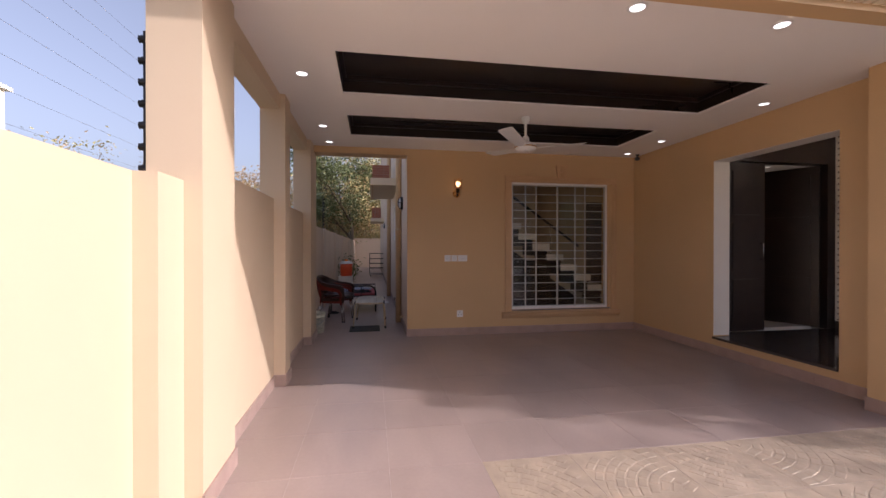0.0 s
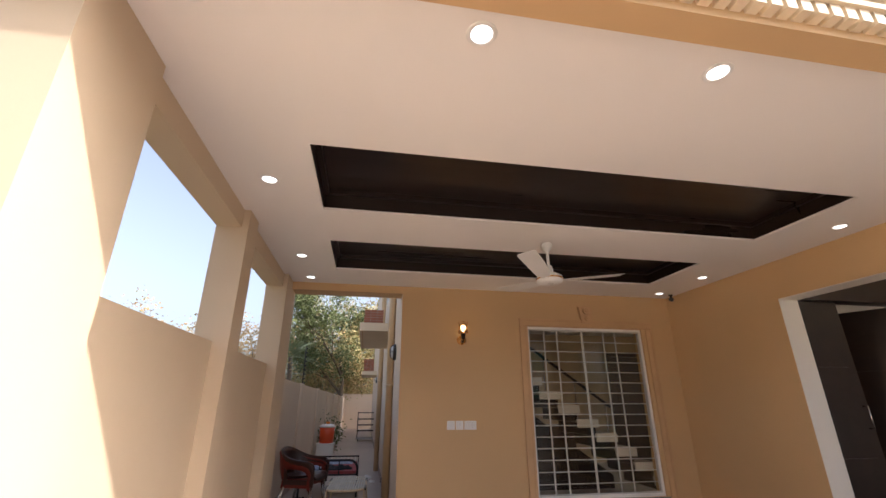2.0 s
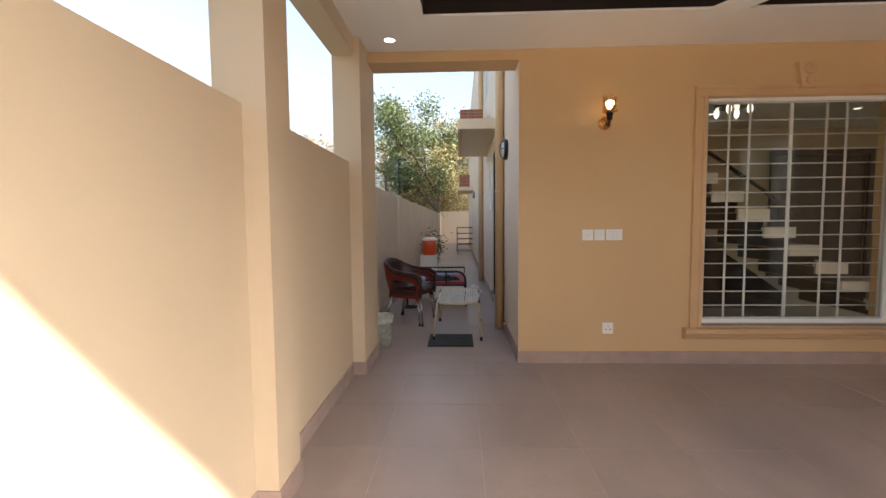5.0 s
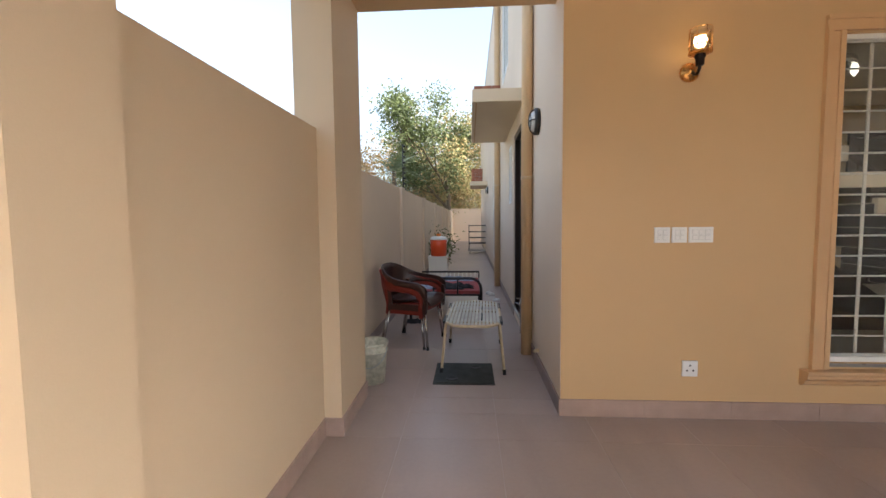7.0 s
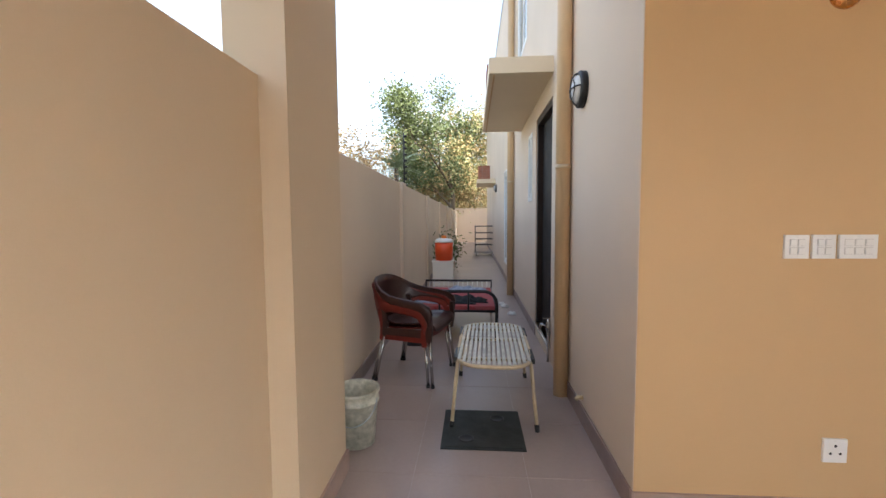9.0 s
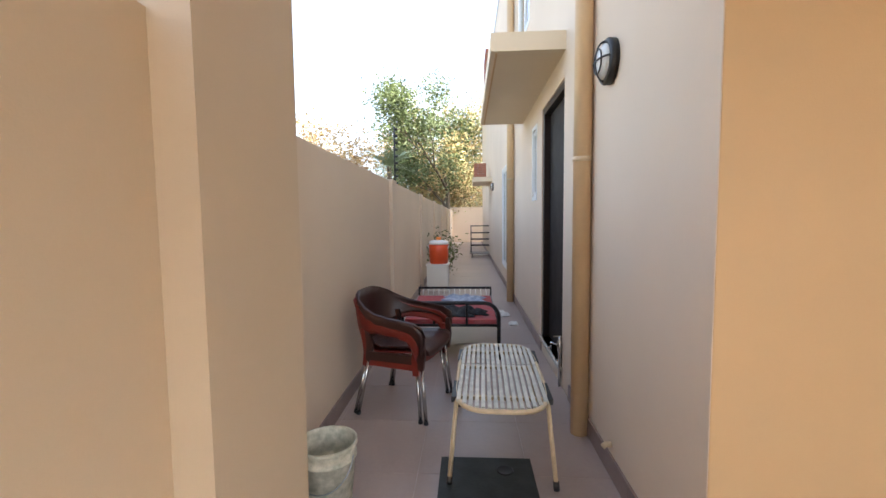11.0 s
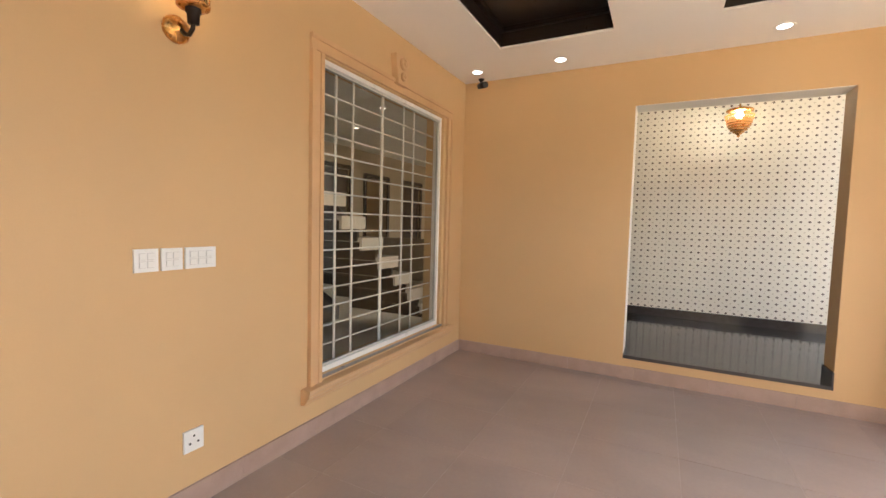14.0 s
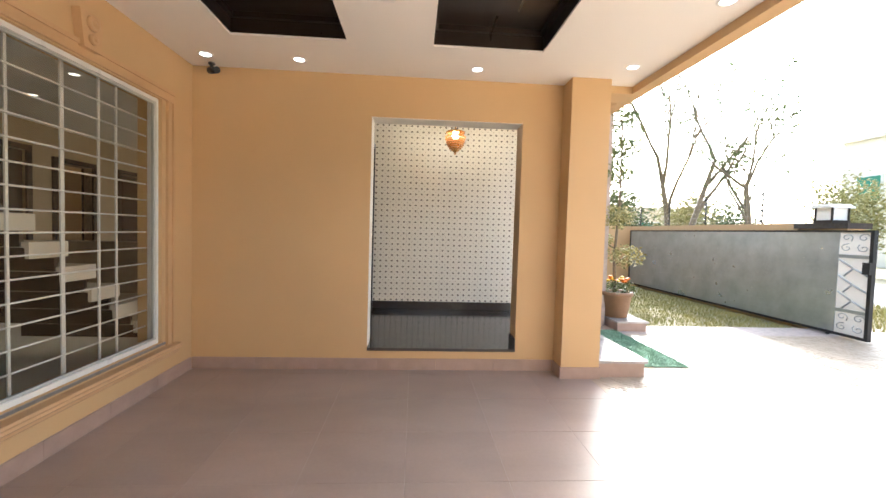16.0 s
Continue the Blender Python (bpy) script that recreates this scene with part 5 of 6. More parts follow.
def blades(name, n, region, mat, h0, h1, w, seed, label):
    """Grass blades scattered by hand of chance over a rectangle."""
    rnd = random.Random(seed)
    vs, fs = [], []
    x0, x1, y0, y1 = region
    for i in range(n):
        x, y, a, h = rnd.uniform(x0, x1), rnd.uniform(y0, y1), rnd.uniform(0, math.tau), rnd.uniform(h0, h1)
        dx, dy = w * math.cos(a), w * math.sin(a)
        lx, ly = rnd.uniform(-1, 1) * h * 0.6, rnd.uniform(-1, 1) * h * 0.6
        k = len(vs)
        vs += [(x - dx, y - dy, -0.02), (x + dx, y + dy, -0.02), (x + lx, y + ly, -0.02 + h)]
        fs.append((k, k + 1, k + 2))
    me = bpy.data.meshes.new(name)
    me.from_pydata(vs, [], fs)
    me.materials.append(mat)
    return tagged(new(name, me), label, "grass", "", "stuff")


blades("lawn", 42000, (6.92, 12.85, -1.12, 6.0), grass_mat, 0.03, 0.075, 0.006, 7, "short patchy yellow-green lawn grass")
blades("verge_grass", 9000, (5.0, 16.0, -5.4, -2.2), grass_mat, 0.05, 0.14, 0.012, 8, "dry grass verge beside the street")

bm = B()
box(bm, 7.3, -1.68, -0.06, 13.1, -1.46, 1.735)
box(bm, 12.9, -1.46, -0.06, 13.1, 9.0, 1.735)
setting("boundary_wall_street", bm, paint, "tan boundary wall along the street and lawn")
gp = thing("gate_pillar", "tan gate pillar with a black stone cap", "pillar", (6.88, -1.62, -0.06))
part("shaft", boxed(-0.40, -0.14, 0, 0.40, 0.15, 1.70, bevel=0.006), paint, gp)
part("cap", boxed(-0.46, -0.2, 1.70, 0.46, 0.21, 1.79, bevel=0.01), granite, gp)
pl = thing("pillar_lantern", "white pillar lantern with a dark frame", "lamp", (6.88, -1.62, 1.73))
part("base", boxed(-0.16, -0.16, 0.0, 0.16, 0.16, 0.05, bevel=0.006), dark_metal, pl)
part("shade", boxed(-0.135, -0.135, 0.05, 0.135, 0.135, 0.25, bevel=0.004), white_gloss, pl)
for x in (-0.14, 0.14):
    for y in (-0.14, 0.14):
        part("corner_post", boxed(x - 0.012, y - 0.012, 0.05, x + 0.012, y + 0.012, 0.25), dark_metal, pl)
bm = B()
extrude(bm, [(-0.2, 0.25), (0.2, 0.25), (0.12, 0.31), (-0.12, 0.31)], "y", -0.2, 0.2)
part("roof", bm, white_gloss, pl)

gate = thing("sliding_gate", "grey sheet steel sliding gate with cut-out panels", "gate", (5.90, -1.28, 0.03))
GW, GH = 6.7, 1.58
bm = B()
for x0, x1, z0, z1 in ((0, 0.05, 0, GH), (GW - 0.05, GW, 0, GH), (0.05, GW - 0.05, GH - 0.03, GH), (0.05, GW - 0.05, 0, 0.04)):
    box(bm, x0, -0.03, z0, x1, 0.03, z1)
part("frame", bm, black_steel, gate)
bm = B()
box(bm, 0.50, -0.012, 0.04, GW - 0.05, 0.012, GH - 0.03)
part("sheet", bm, grey_steel, gate, "brushed grey steel sheet")
for k in range(9):
    z = 0.16 + k * 0.16
    part("rib", boxed(0.56, 0.0125, z, GW - 0.07, 0.016, z + 0.012), grey_steel, gate)
rnd = random.Random(11)
bm = B()
for cx in (1.9, 3.2, 4.5, 5.7):
    for i in range(10):
        a = i * math.tau / 10
        for r in (0.12, 0.24, 0.36):
            p = Vector((cx + r * math.cos(a) * 1.2, 0.0165, 0.86 + r * math.sin(a)))
            d = Vector((math.cos(a + r * 4), 0, math.sin(a + r * 4))) * 0.055
            n = Vector((-d.z, 0, d.x)) * 0.4
            v = [bm.verts.new(q) for q in (p - d, p + n, p + d, p - n)]
            w = [bm.verts.new(q.co + Vector((0, 0.004, 0))) for q in v]
            bm.faces.new(w)
            for k in range(4):
                bm.faces.new((v[k], v[(k + 1) % 4], w[(k + 1) % 4], w[k]))
tagged(part("scroll_relief", bm, grey_steel, gate, "raised scroll relief on the sheet"), kind="stuff")
part("backing_sheet", boxed(0.051, -0.008, 0.041, 0.499, 0.004, GH - 0.031), white_gloss, gate, "white sheet behind the cut-outs")
for z in (0.36, 1.17):
    part("cross_rail", boxed(0.051, 0.0045, z, 0.499, 0.016, z + 0.05), grey_steel, gate)
for i in range(3):
    z = 0.44 + i * 0.24
    bm = B()
    for p, q in (((0.06, z), (0.27, z + 0.10)), ((0.27, z + 0.10), (0.48, z + 0.22)), ((0.27, z + 0.10), (0.40, z - 0.02))):
        tube(bm, [(p[0], 0.010, p[1]), (q[0], 0.010, q[1])], 0.014, 6)
    part("branch_bar", bm, grey_steel, gate)
for z0 in (0.06, 1.24):
    for k in range(4):
        cx, cz = 0.15 + 0.24 * (k % 2), z0 + 0.08 + 0.15 * (k // 2)
        bm = B()
        tube(bm, [(cx + (0.02 + 0.008 * j) * math.cos(j * 0.8 + k), 0.008, cz + (0.012 + 0.006 * j) * math.sin(j * 0.8 + k)) for j in range(10)], 0.008, 5)
        part("scroll_bar", bm, grey_steel, gate)
part("lock_box", boxed(0.0, 0.031, 0.95, 0.10, 0.07, 1.12, bevel=0.005), black_steel, gate)
for x in (0.6, GW - 0.6):
    bm = B()
    lathe(bm, [(0.04, -0.012), (0.04, 0.012)], (x, 0, 0.008), 14, "y")
    part("wheel", bm, black_steel, gate)


# ---- electric fence posts and wires ----
def fence_post(x, y, z, h, n, side, label):
    ob = thing("fence_post", label, "post", (x, y, z), group="electric fence posts")
    bm = B()
    tube(bm, [(0, 0, 0), (0, 0, h)], 0.012, 8)
    part("rod", bm, black_steel, ob)
    for k in range(n):
        zz = h - 0.04 - k * (h - 0.1) / (n - 1)
        bm = B()
        lathe(bm, [(0.012, 0.0), (0.022, 0.006), (0.014, 0.014), (0.022, 0.022), (0.014, 0.03), (0.02, 0.036), (0.0, 0.04)], (0, 0, 0), 10, "x")
        bmesh.ops.transform(bm, matrix=pose(0.008, 0, zz, 0, 0, side), verts=bm.verts)
        part("insulator", bm, black_plastic, ob)
    return ob


fence_post(-0.889, 3.115, 1.74, 0.76, 7, 180, "black electric fence post with seven insulators")
fence_post(-0.99, 12.0, 1.83, 0.85, 9, 0, "black electric fence post with nine insulators")
for x in (8.2, 9.8, 11.2, 12.6):
    fence_post(x, -1.57, 1.735, 0.62, 6, 90, "thin electric fence post on the street wall")
fw = thing("fence_wires", "thin electric fence wires along the boundary", "wires")
for k in range(7):
    z = 1.74 + 0.72 - k * 0.11
    bm = B()
    tube(bm, [(-0.925, -3.5, z), (-0.925, 3.115, z)], 0.0005, 4)
    part("wire", bm, chrome, fw)
for k in range(6):
    z = 1.735 + 0.58 - k * 0.104
    bm = B()
    tube(bm, [(7.4, -1.54, z), (13.0, -1.54, z)], 0.003, 4)
    part("wire", bm, chrome, fw)


# ---- plants ----
def leaf_cloud(name, pts, size, mat, parent, rnd, label="", long=1.8):
    """Many small bent leaves round the given points."""
    vs, fs = [], []
    for p in pts:
        a, b = rnd.uniform(0, math.tau), rnd.uniform(-0.9, 0.9)
        d = Vector((math.cos(a) * math.cos(b), math.sin(a) * math.cos(b), math.sin(b)))
        s = d.orthogonal().normalized()
        s.rotate(Matrix.Rotation(rnd.uniform(0, math.tau), 3, d))
        n = d.cross(s)
        L = size * rnd.uniform(0.6, 1.3)
        k = len(vs)
        p = Vector(p)
        vs += [tuple(p), tuple(p + d * L * 0.5 * long + s * L * 0.4 + n * L * 0.1), tuple(p + d * L * long - n * L * 0.15), tuple(p + d * L * 0.5 * long - s * L * 0.4 + n * L * 0.1)]
        fs += [(k, k + 1, k + 2), (k, k + 2, k + 3)]
    me = bpy.data.meshes.new(name)
    me.from_pydata(vs, [], fs)
    me.materials.append(mat)
    ob = new(name, me)
    ob.parent = parent
    return tagged(ob, label) if label else ob


def branchy(bm, rnd, p, d, length, r, depth, ends, spread=0.6, kids=3):
    """A limb that forks; the tips are gathered in ends."""
    pts, q, v = [p], p.copy(), d.normalized()
    for i in range(4):
        v = (v + Vector((rnd.uniform(-1, 1), rnd.uniform(-1, 1), rnd.uniform(-0.3, 0.7))) * 0.16).normalized()
        q = q + v * length / 4
        pts.append(q.copy())
    tube(bm, pts, r, 6 if depth > 1 else 4, caps=False, taper=r * 0.5)
    ends.append(pts[-1])
    if depth > 0:
        ends.append(pts[3])
        for k in range(kids):
            a = rnd.uniform(0, math.tau)
            side = v.orthogonal().normalized()
            side.rotate(Matrix.Rotation(a, 3, v))
            branchy(bm, rnd, pts[rnd.choice((2, 3, 4))], v + side * rnd.uniform(0.5, 1.1) * spread * 1.5, length * rnd.uniform(0.55, 0.75), r * 0.5, depth - 1, ends, spread, kids)


def tree(name, at, height, leaf_mat, bark_mat, n_leaves, leaf, seed, label, clump=0.55, stems=1, depth=3, spread=0.6, second=None, group="trees"):
    rnd = random.Random(seed)
    t = thing(name, label, "tree", at, group=group)
    bm = B()
    ends = []
    for s in range(stems):
        a = rnd.uniform(0, math.tau)
        lean = Vector((math.cos(a) * 0.25 * (stems > 1), math.sin(a) * 0.25 * (stems > 1), 1))
        branchy(bm, rnd, Vector((0.15 * math.cos(a) * (stems > 1), 0.15 * math.sin(a) * (stems > 1), -0.1)), lean, height * 0.48, height * 0.018 / math.sqrt(stems) + 0.02, depth, ends, spread)
    part("trunk", bm, bark_mat, t)
    ends = [e for e in ends if e.z > height * 0.28]
    top = max(e.z for e in ends)
    ends = [Vector((e.x, e.y, e.z * height * 0.96 / top)) for e in ends]
    mats = [leaf_mat] + ([second] if second else [])
    for j, m in enumerate(mats):
        pts = []
        for i in range(n_leaves // len(mats)):
            e = ends[rnd.randrange(len(ends))]
            if second and (hash((round(e.x, 1), round(e.z, 1))) % 2) != j and rnd.random() < 0.75:
                continue
            g = Vector((rnd.gauss(0, 1), rnd.gauss(0, 1), rnd.gauss(0, 0.8))) * clump
            pts.append(e + g)
        leaf_cloud("crown", pts, leaf, m, t, rnd)
    return t


tree("broadleaf_tree", (-1.1, 29.4, -0.06), 8.6, leaf_green, bark, 15000, 0.11, 21, "tall leafy green tree behind the passage wall", 0.42, 1, 3, 0.45)
tree("broadleaf_tree", (-1.2, 33.5, -0.06), 8.8, leaf_olive, bark_pale, 15000, 0.12, 22, "olive leafy tree with pale stems behind the end wall", 0.55, 5, 2, 0.5, leaf_dry)
tree("broadleaf_tree", (0.9, 34.5, -0.06), 7.8, leaf_olive, bark_pale, 13000, 0.12, 23, "half dry olive tree behind the end wall", 0.55, 4, 2, 0.5, leaf_dry)
tree("broadleaf_tree", (-2.6, 31.5, -0.06), 6.5, leaf_olive, bark_pale, 12000, 0.11, 29, "dry yellowing tree with thin pale stems", 0.5, 5, 2, 0.5, leaf_dry)
tree("broadleaf_tree", (-4.3, 19.5, -0.06), 4.6, leaf_dry, bark, 9000, 0.07, 24, "dry brown bushy tree over the wall", 0.3, 4, 2, 0.8)
tree("broadleaf_tree", (-7.2, 21.5, -0.06), 5.6, leaf_dry, bark, 9000, 0.08, 25, "dry brown bushy tree beyond the wall", 0.35, 4, 2, 0.8, leaf_olive)
tree("broadleaf_tree", (-10.2, 17.5, -0.06), 5.6, leaf_olive, bark, 8000, 0.08, 26, "olive bushy tree beyond the wall", 0.35, 4, 2, 0.8, leaf_dry)
tree("broadleaf_tree", (-13.5, 13.5, -0.06), 5.4, leaf_olive, bark, 7000, 0.09, 27, "olive tree top seen over the wall", 0.4, 3, 2, 0.8)
tree("shrub", (-3.6, 33.0, -0.06), 4.8, leaf_green, bark, 9000, 0.10, 28, "dense green and yellow shrubs behind the end wall", 0.5, 5, 2, 0.9, leaf_olive)
tree("shrub", (0.6, 33.0, -0.06), 4.8, leaf_olive, bark_pale, 9000, 0.10, 30, "dense yellow green shrub behind the end wall", 0.5, 5, 2, 0.9, leaf_dry)


def palm(at, height, seed, label):
    rnd = random.Random(seed)
    t = thing("palm_tree", label, "palm", at, group="trees")
    bm = B()
    tube(bm, [(0, 0, -0.1), (0.05, 0, height * 0.4), (0.0, 0.05, height * 0.72)], 0.14, 10, taper=0.10)
    part("trunk", bm, bark, t)
    top = Vector((0, 0.05, height * 0.72))
    for k in range(26):
        a, up = rnd.uniform(0, math.tau), rnd.uniform(-0.1, 1.3)
        d = Vector((math.cos(a), math.sin(a), up)).normalized()
        bm = B()
        L = rnd.uniform(1.3, 1.9)
        pts = [top + d * L * s + Vector((0, 0, -0.55 * s * s * L * 0.6)) for s in (0, 0.25, 0.5, 0.75, 1.0)]
        tube(bm, pts, 0.012, 4, taper=0.004)
        side = d.cross(Vector((0, 0, 1))).normalized()
        for i in range(24):
            s = 0.12 + 0.88 * i / 24
            j = min(3, int(s * 4))
            p = pts[j].lerp(pts[j + 1], s * 4 - j)
            for sg in (-1, 1):
                tip = p + side * sg * 0.34 * (1.1 - s * 0.6) + d * 0.22 + Vector((0, 0, -0.06))
                bm.faces.new([bm.verts.new(q) for q in (p - d * 0.012, p + d * 0.012, tip)])
        part("frond", bm, palm_leaf, t)
    return t


palm((-3.4, 24.5, -0.06), 5.2, 41, "grey-green feathery palm behind the wall")
tree("street_tree", (18.9, -6.7, -0.06), 11.0, leaf_green, bark_pale, 1900, 0.10, 51, "tall thin tree with sparse leaves beyond the gate", 0.4, 2, 3, 0.45, group="street trees")
tree("street_tree", (17.6, -9.6, -0.06), 8.0, leaf_green, bark_pale, 900, 0.11, 52, "leaning thin tree with bare limbs beyond the gate", 0.35, 2, 3, 0.5, group="street trees")
tree("street_tree", (19.2, -2.6, -0.06), 6.2, leaf_green, bark, 3500, 0.13, 53, "leafy green tree beyond the lawn wall", 0.5, 2, 3, 0.6, group="street trees")
for i, (x, y, h) in enumerate(((21, -5.2, 3.6), (22, -9, 3.4), (23.5, -13, 3.2), (19, -15, 4.2), (15.5, -16.5, 3.6), (16.5, 2.0, 4.2))):
    tree("street_shrub", (x, y, -0.06), h, leaf_olive if i % 2 else leaf_green, bark, 5000, 0.11, 60 + i, "bushy green shrub beyond the street wall", 0.5, 5, 1, 0.9, group="street shrubs")


def pot(at, r, h, label, square=False):
    p = thing("plant_pot", label, "pot", at, group="plant pots")
    bm = B()
    lathe(bm, [(0.0, 0.0), (r * 0.72, 0.0), (r * 0.95, h * 0.85), (r * 1.05, h * 0.86), (r * 1.05, h), (r * 0.93, h), (r * 0.9, h * 0.9), (0.0, h * 0.9)], seg=4 if square else 26)
    if square:
        bmesh.ops.rotate(bm, verts=bm.verts, matrix=Matrix.Rotation(math.pi / 4, 3, "Z"))
        for f in bm.faces:
            f.smooth = False
        soften(bm, 0.008)
    part("pot", bm, pot_mat, p)
    bm = B()
    lathe(bm, [(0.0, h * 0.93), (r * (0.62 if square else 0.88), h * 0.915)], seg=16)
    part("soil", bm, soil, p)
    return p


pot((6.90, 1.93, 0.15), 0.24, 0.40, "tan clay pot with marigolds and a topiary tree")
rnd = random.Random(77)
topi = thing("topiary_tree", "cloud-pruned topiary tree with leafy tiers", "plant", (6.92, 1.95, 0.50))
bm = B()
tube(bm, [(0, 0, 0), (0.03, 0.02, 0.6), (-0.02, 0.0, 1.3), (0.02, -0.02, 2.1), (0, 0, 2.85)], 0.03, 8, taper=0.01)
tiers = [(-0.12, -0.10, 0.62, 0.26), (0.20, 0.18, 0.86, 0.22), (-0.15, 0.1, 1.22, 0.27), (0.14, -0.16, 1.52, 0.24), (0.0, 0.08, 1.92, 0.27), (-0.05, -0.05, 2.3, 0.24), (0.02, 0.02, 2.75, 0.26)]
for x, y, z, r in tiers:
    tube(bm, [(0, 0, z - 0.15), (x * 0.6, y * 0.6, z - 0.06), (x, y, z)], 0.012, 6)
part("stem", bm, bark_pale, topi)
for x, y, z, r in tiers:
    pts = []
    for i in range(420):
        v = Vector((rnd.gauss(0, 1), rnd.gauss(0, 1), rnd.gauss(0, 1))).normalized() * r * rnd.uniform(0.55, 1.1)
        pts.append(Vector((x, y, z)) + Vector((v.x, v.y, v.z * 0.62)))
    tagged(leaf_cloud("leaf_tier", pts, 0.035, leaf_olive if z < 1.3 else leaf_green, topi, rnd), kind="stuff")
flow = thing("marigolds", "orange and yellow marigolds in the pot", "flowers", (6.88, 1.90, 0.51))
pts = [(rnd.uniform(-0.2, 0.2), rnd.uniform(-0.2, 0.2), rnd.uniform(0.0, 0.2)) for i in range(380)]
leaf_cloud("leaves", pts, 0.03, leaf_green, flow, rnd)
for i in range(16):
    a, r = rnd.uniform(0, math.tau), rnd.uniform(0.05, 0.2)
    bm = B()
    lathe(bm, [(0.0, 0.0), (0.02, 0.004), (0.034, 0.016), (0.03, 0.03), (0.012, 0.038), (0.0, 0.036)], (r * math.cos(a), r * math.sin(a), rnd.uniform(0.17, 0.25)), 9)
    part("bloom", bm, marigold if i % 3 else marigold_y, flow)
pb = thing("passage_plant", "leafy green potted plant beside the wall", "plant", (-0.55, 15.6, 0.0))
bm = B()
lathe(bm, [(0.0, 0.0), (0.13, 0.0), (0.18, 0.3), (0.2, 0.32), (0.17, 0.3), (0.0, 0.28)], seg=18)
part("pot", bm, pot_mat, pb)
leaf_cloud("leaves", [Vector((rnd.gauss(0, 0.17), rnd.gauss(0, 0.2), 0.62 + rnd.gauss(0, 0.2))) for i in range(700)], 0.05, leaf_green, pb, rnd)


# ---- far houses ----
def far_house(at, w, d, h, wins, wall_mat, label, pane_mat, cols=3):
    ob = thing("far_house", label, "house", at, group="far houses")
    part("wall", boxed(0, 0, 0, w, d, h, bevel=0.02), wall_mat, ob)
    part("roof", boxed(-0.3, -0.3, h, w + 0.3, d + 0.3, h + 0.25), wall_mat, ob)
    for r in range(wins):
        for c in range(cols):
            y0 = d * (c + 0.5) / cols - 0.7
            z0 = 1.0 + r * 3.2
            win_ = part("window", boxed(-0.06, y0 - 0.08, z0 - 0.08, 0.01, y0 + 1.48, z0 + 1.68), white_gloss, ob)
            part("pane", boxed(-0.075, y0, z0, -0.061, y0 + 1.4, z0 + 1.6), pane_mat, win_)
            x0 = w * (c + 0.5) / cols - 0.7
            win_ = part("window", boxed(x0 - 0.08, d - 0.01, z0 - 0.08, x0 + 1.48, d + 0.06, z0 + 1.68), white_gloss, ob)
            part("pane", boxed(x0, d + 0.061, z0, x0 + 1.4, d + 0.075, z0 + 1.6), pane_mat, win_)
    return ob


far_house((13.6, -35.0, -0.06), 14, 11, 8.2, 2, white_paint, "white two-storey house with green windows across the street", green_pane, 4)
far_house((33.0, -18.0, -0.06), 10, 9, 3.6, 1, paint_cream, "low pale house beyond the trees", green_pane)
far_house((-36.0, 31.0, -0.06), 11.5, 3.2, 12.2, 3, white_paint, "tall white house beyond the boundary wall", green_pane)

# ---- floor pieces ----
TS, TX0, TY0 = 0.598, 0.36, 3.385


def tile_mesh(name, w, d, mat):
    bm = B()
    box(bm, 0.0015, 0.0015, -0.02, w - 0.0015, d - 0.0015, 0.0)
    bmesh.ops.bevel(bm, geom=[e for e in bm.edges if all(v.co.z > -0.001 for v in e.verts)], offset=0.0008, segments=1, affect="EDGES")
    return mesh_of(name, bm, mat)


def skirting(name, dims, label="brown tile skirting"):
    tagged(part(name, boxed(*dims, bevel=0.002), skirt_mat), label, "", "", "structure")


def tiles(owner, x0, x1, y0, y1):
    """Lays square tiles over a rectangle on the common joint grid, cut at its edges."""
    def stops(a, b, o):
        k = math.ceil((a - o) / TS + 1e-6)
        s = [a]
        while o + k * TS < b - 1e-6:
            s.append(o + k * TS)
            k += 1
        s.append(b)
        return s
    cache = {}
    xs, ys = stops(x0, x1, TX0), stops(y0, y1, TY0)
    for xa, xb in zip(xs, xs[1:]):
        for ya, yb in zip(ys, ys[1:]):
            w, d = round(xb - xa, 3), round(yb - ya, 3)
            if w < 0.02 or d < 0.02:
                continue
            if (w, d) not in cache:
                cache[w, d] = tile_mesh("tile", w, d, tile_mat)
            o = new("tile", cache[w, d])
            o.parent = owner
            o.location = (xa, ya, 0.0)


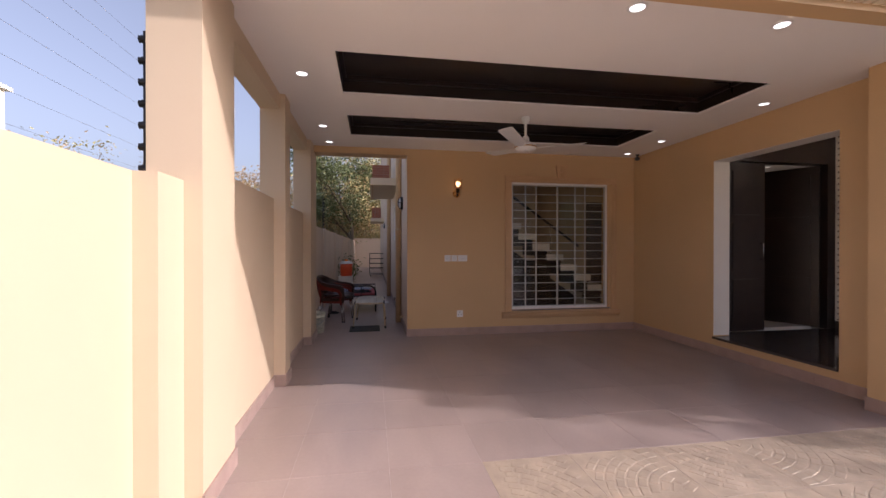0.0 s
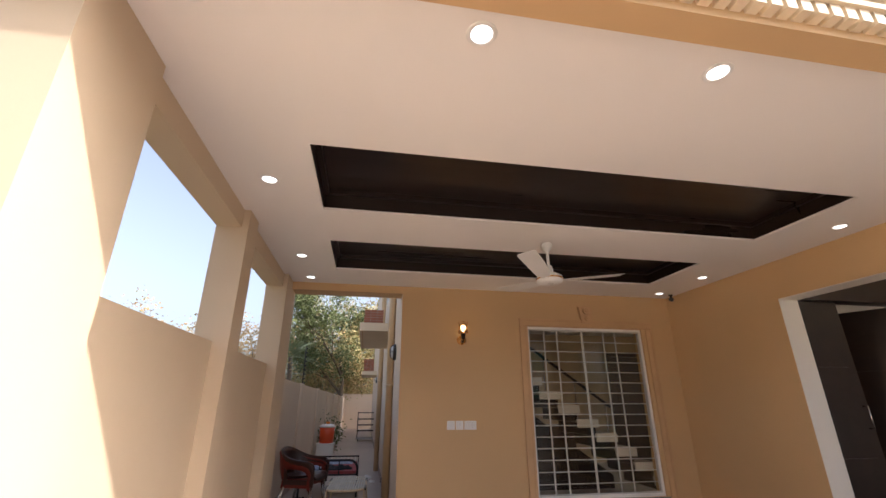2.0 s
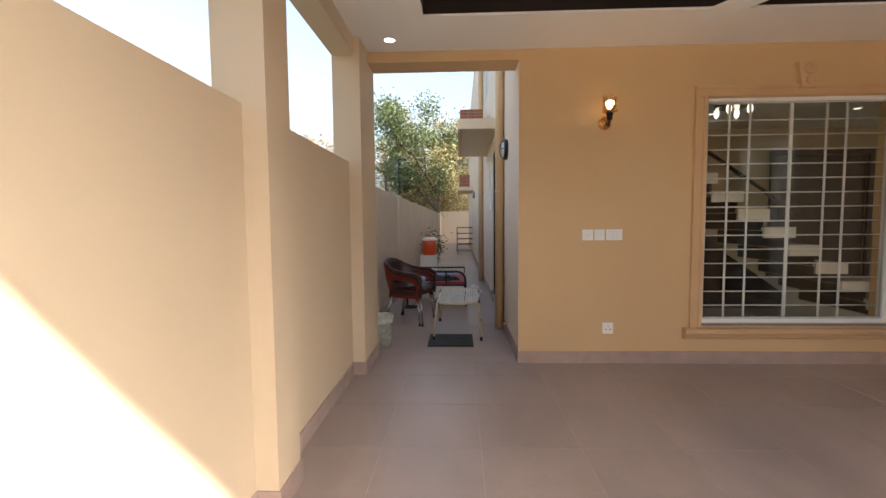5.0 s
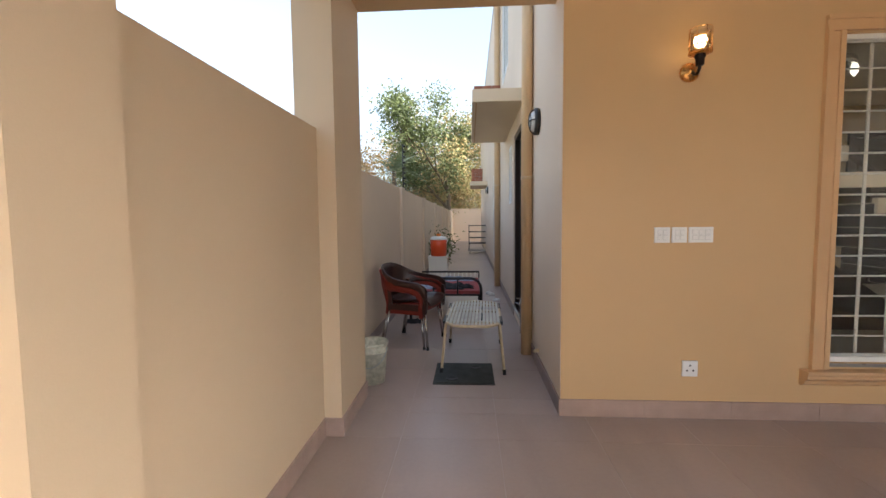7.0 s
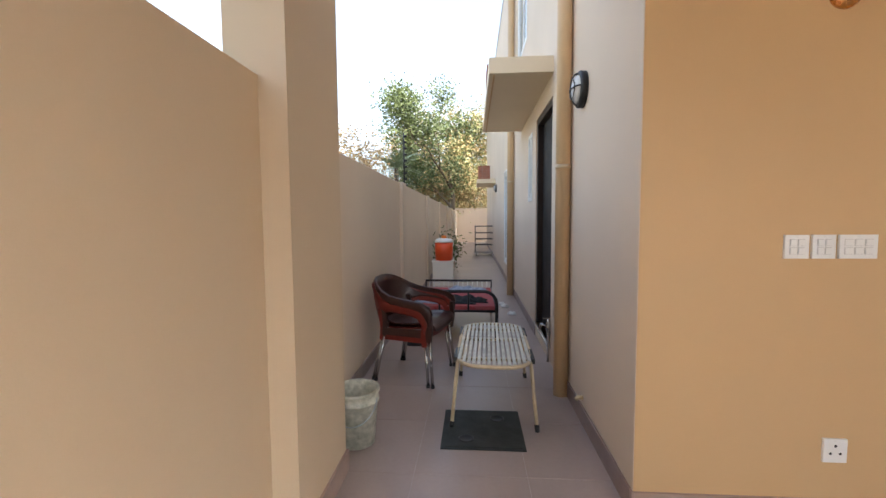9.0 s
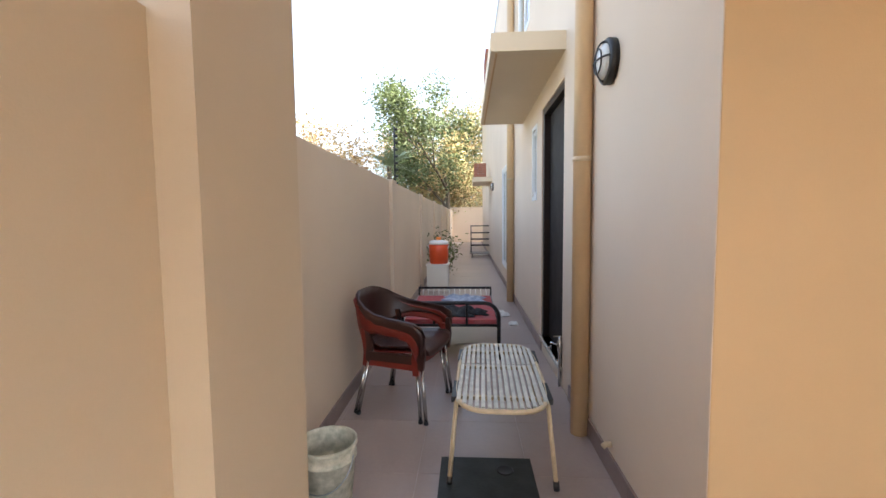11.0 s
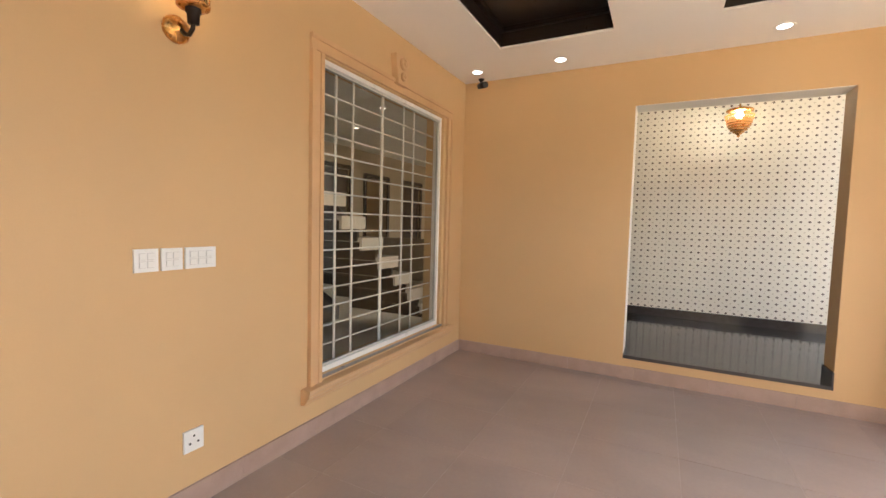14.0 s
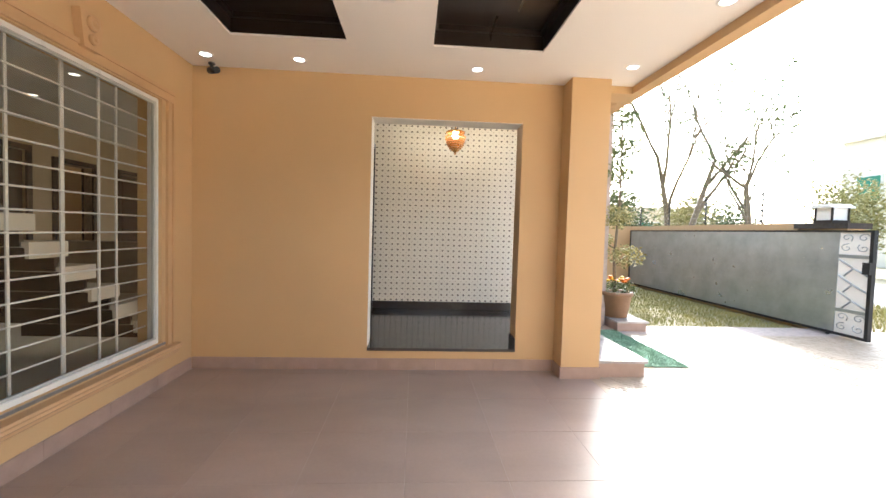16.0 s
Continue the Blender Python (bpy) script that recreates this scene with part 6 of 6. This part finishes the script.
floor = thing("floor", "large brown matt porcelain floor tiles with pale joints", "floor", kind="structure")
tiles(floor, XL, XR, TY0, YB)
tiles(floor, XL - 0.1, TX0 + TS, -1.2, TY0)
passage_floor = thing("passage_floor", "brown porcelain tiles along the side passage", "floor", kind="structure")
tiles(passage_floor, -0.875, XP, YB, 30.6)


# ---- drive of sandy fan-pattern paving tiles ----
def cobble_mesh(seed):
    rnd = random.Random(seed)
    bm = B()
    box(bm, 0.002, 0.002, -0.02, TS - 0.002, TS - 0.002, 0.0)
    r = 0.05
    while r < 0.86:
        n = max(2, int(r * math.pi / 2 / 0.085))
        off = rnd.uniform(0, 0.4)
        for i in range(-1, n + 1):
            a0, a1 = (i + off) / n * math.pi / 2, (i + 1 + off) / n * math.pi / 2
            quad = []
            for rr, a in ((r + 0.005, a0 + 0.006 / r), (r + 0.055, a0 + 0.006 / r), (r + 0.055, a1 - 0.006 / r), (r + 0.005, a1 - 0.006 / r)):
                quad.append((rr * math.cos(a), rr * math.sin(a)))
            if any(not (0.012 < x < TS - 0.012 and 0.012 < y < TS - 0.012) for x, y in quad):
                continue
            cx, cy = sum(q[0] for q in quad) / 4, sum(q[1] for q in quad) / 4
            h = rnd.uniform(0.0015, 0.003)
            lo = [bm.verts.new((x, y, 0.0)) for x, y in quad]
            hi = [bm.verts.new((cx + (x - cx) * 0.86, cy + (y - cy) * 0.86, h)) for x, y in quad]
            bm.faces.new(hi)
            for k in range(4):
                bm.faces.new((lo[k], lo[(k + 1) % 4], hi[(k + 1) % 4], hi[k]))
        r += 0.06
    return mesh_of("paving_tile", bm, cobble_mat)


drive = thing("drive", "sandy paving tiles with a raised cobble fan pattern", "paving", kind="structure")
cob = [cobble_mesh(s) for s in range(4)]
rnd = random.Random(5)
x0 = TX0 + TS
for i in range(10):
    for j in range(9):
        x, y = x0 + i * TS, TY0 - (j + 1) * TS
        if x + TS > 6.93:
            continue
        q = (i + 2 * (j % 2)) % 4
        o = new("paving_tile", cob[rnd.randrange(4)])
        o.parent = drive
        dx, dy = {0: (0, 0), 1: (TS, 0), 2: (TS, TS), 3: (0, TS)}[q]
        o.matrix_local = pose(x + dx, y + dy, 0.0, 0, 0, 90 * q)
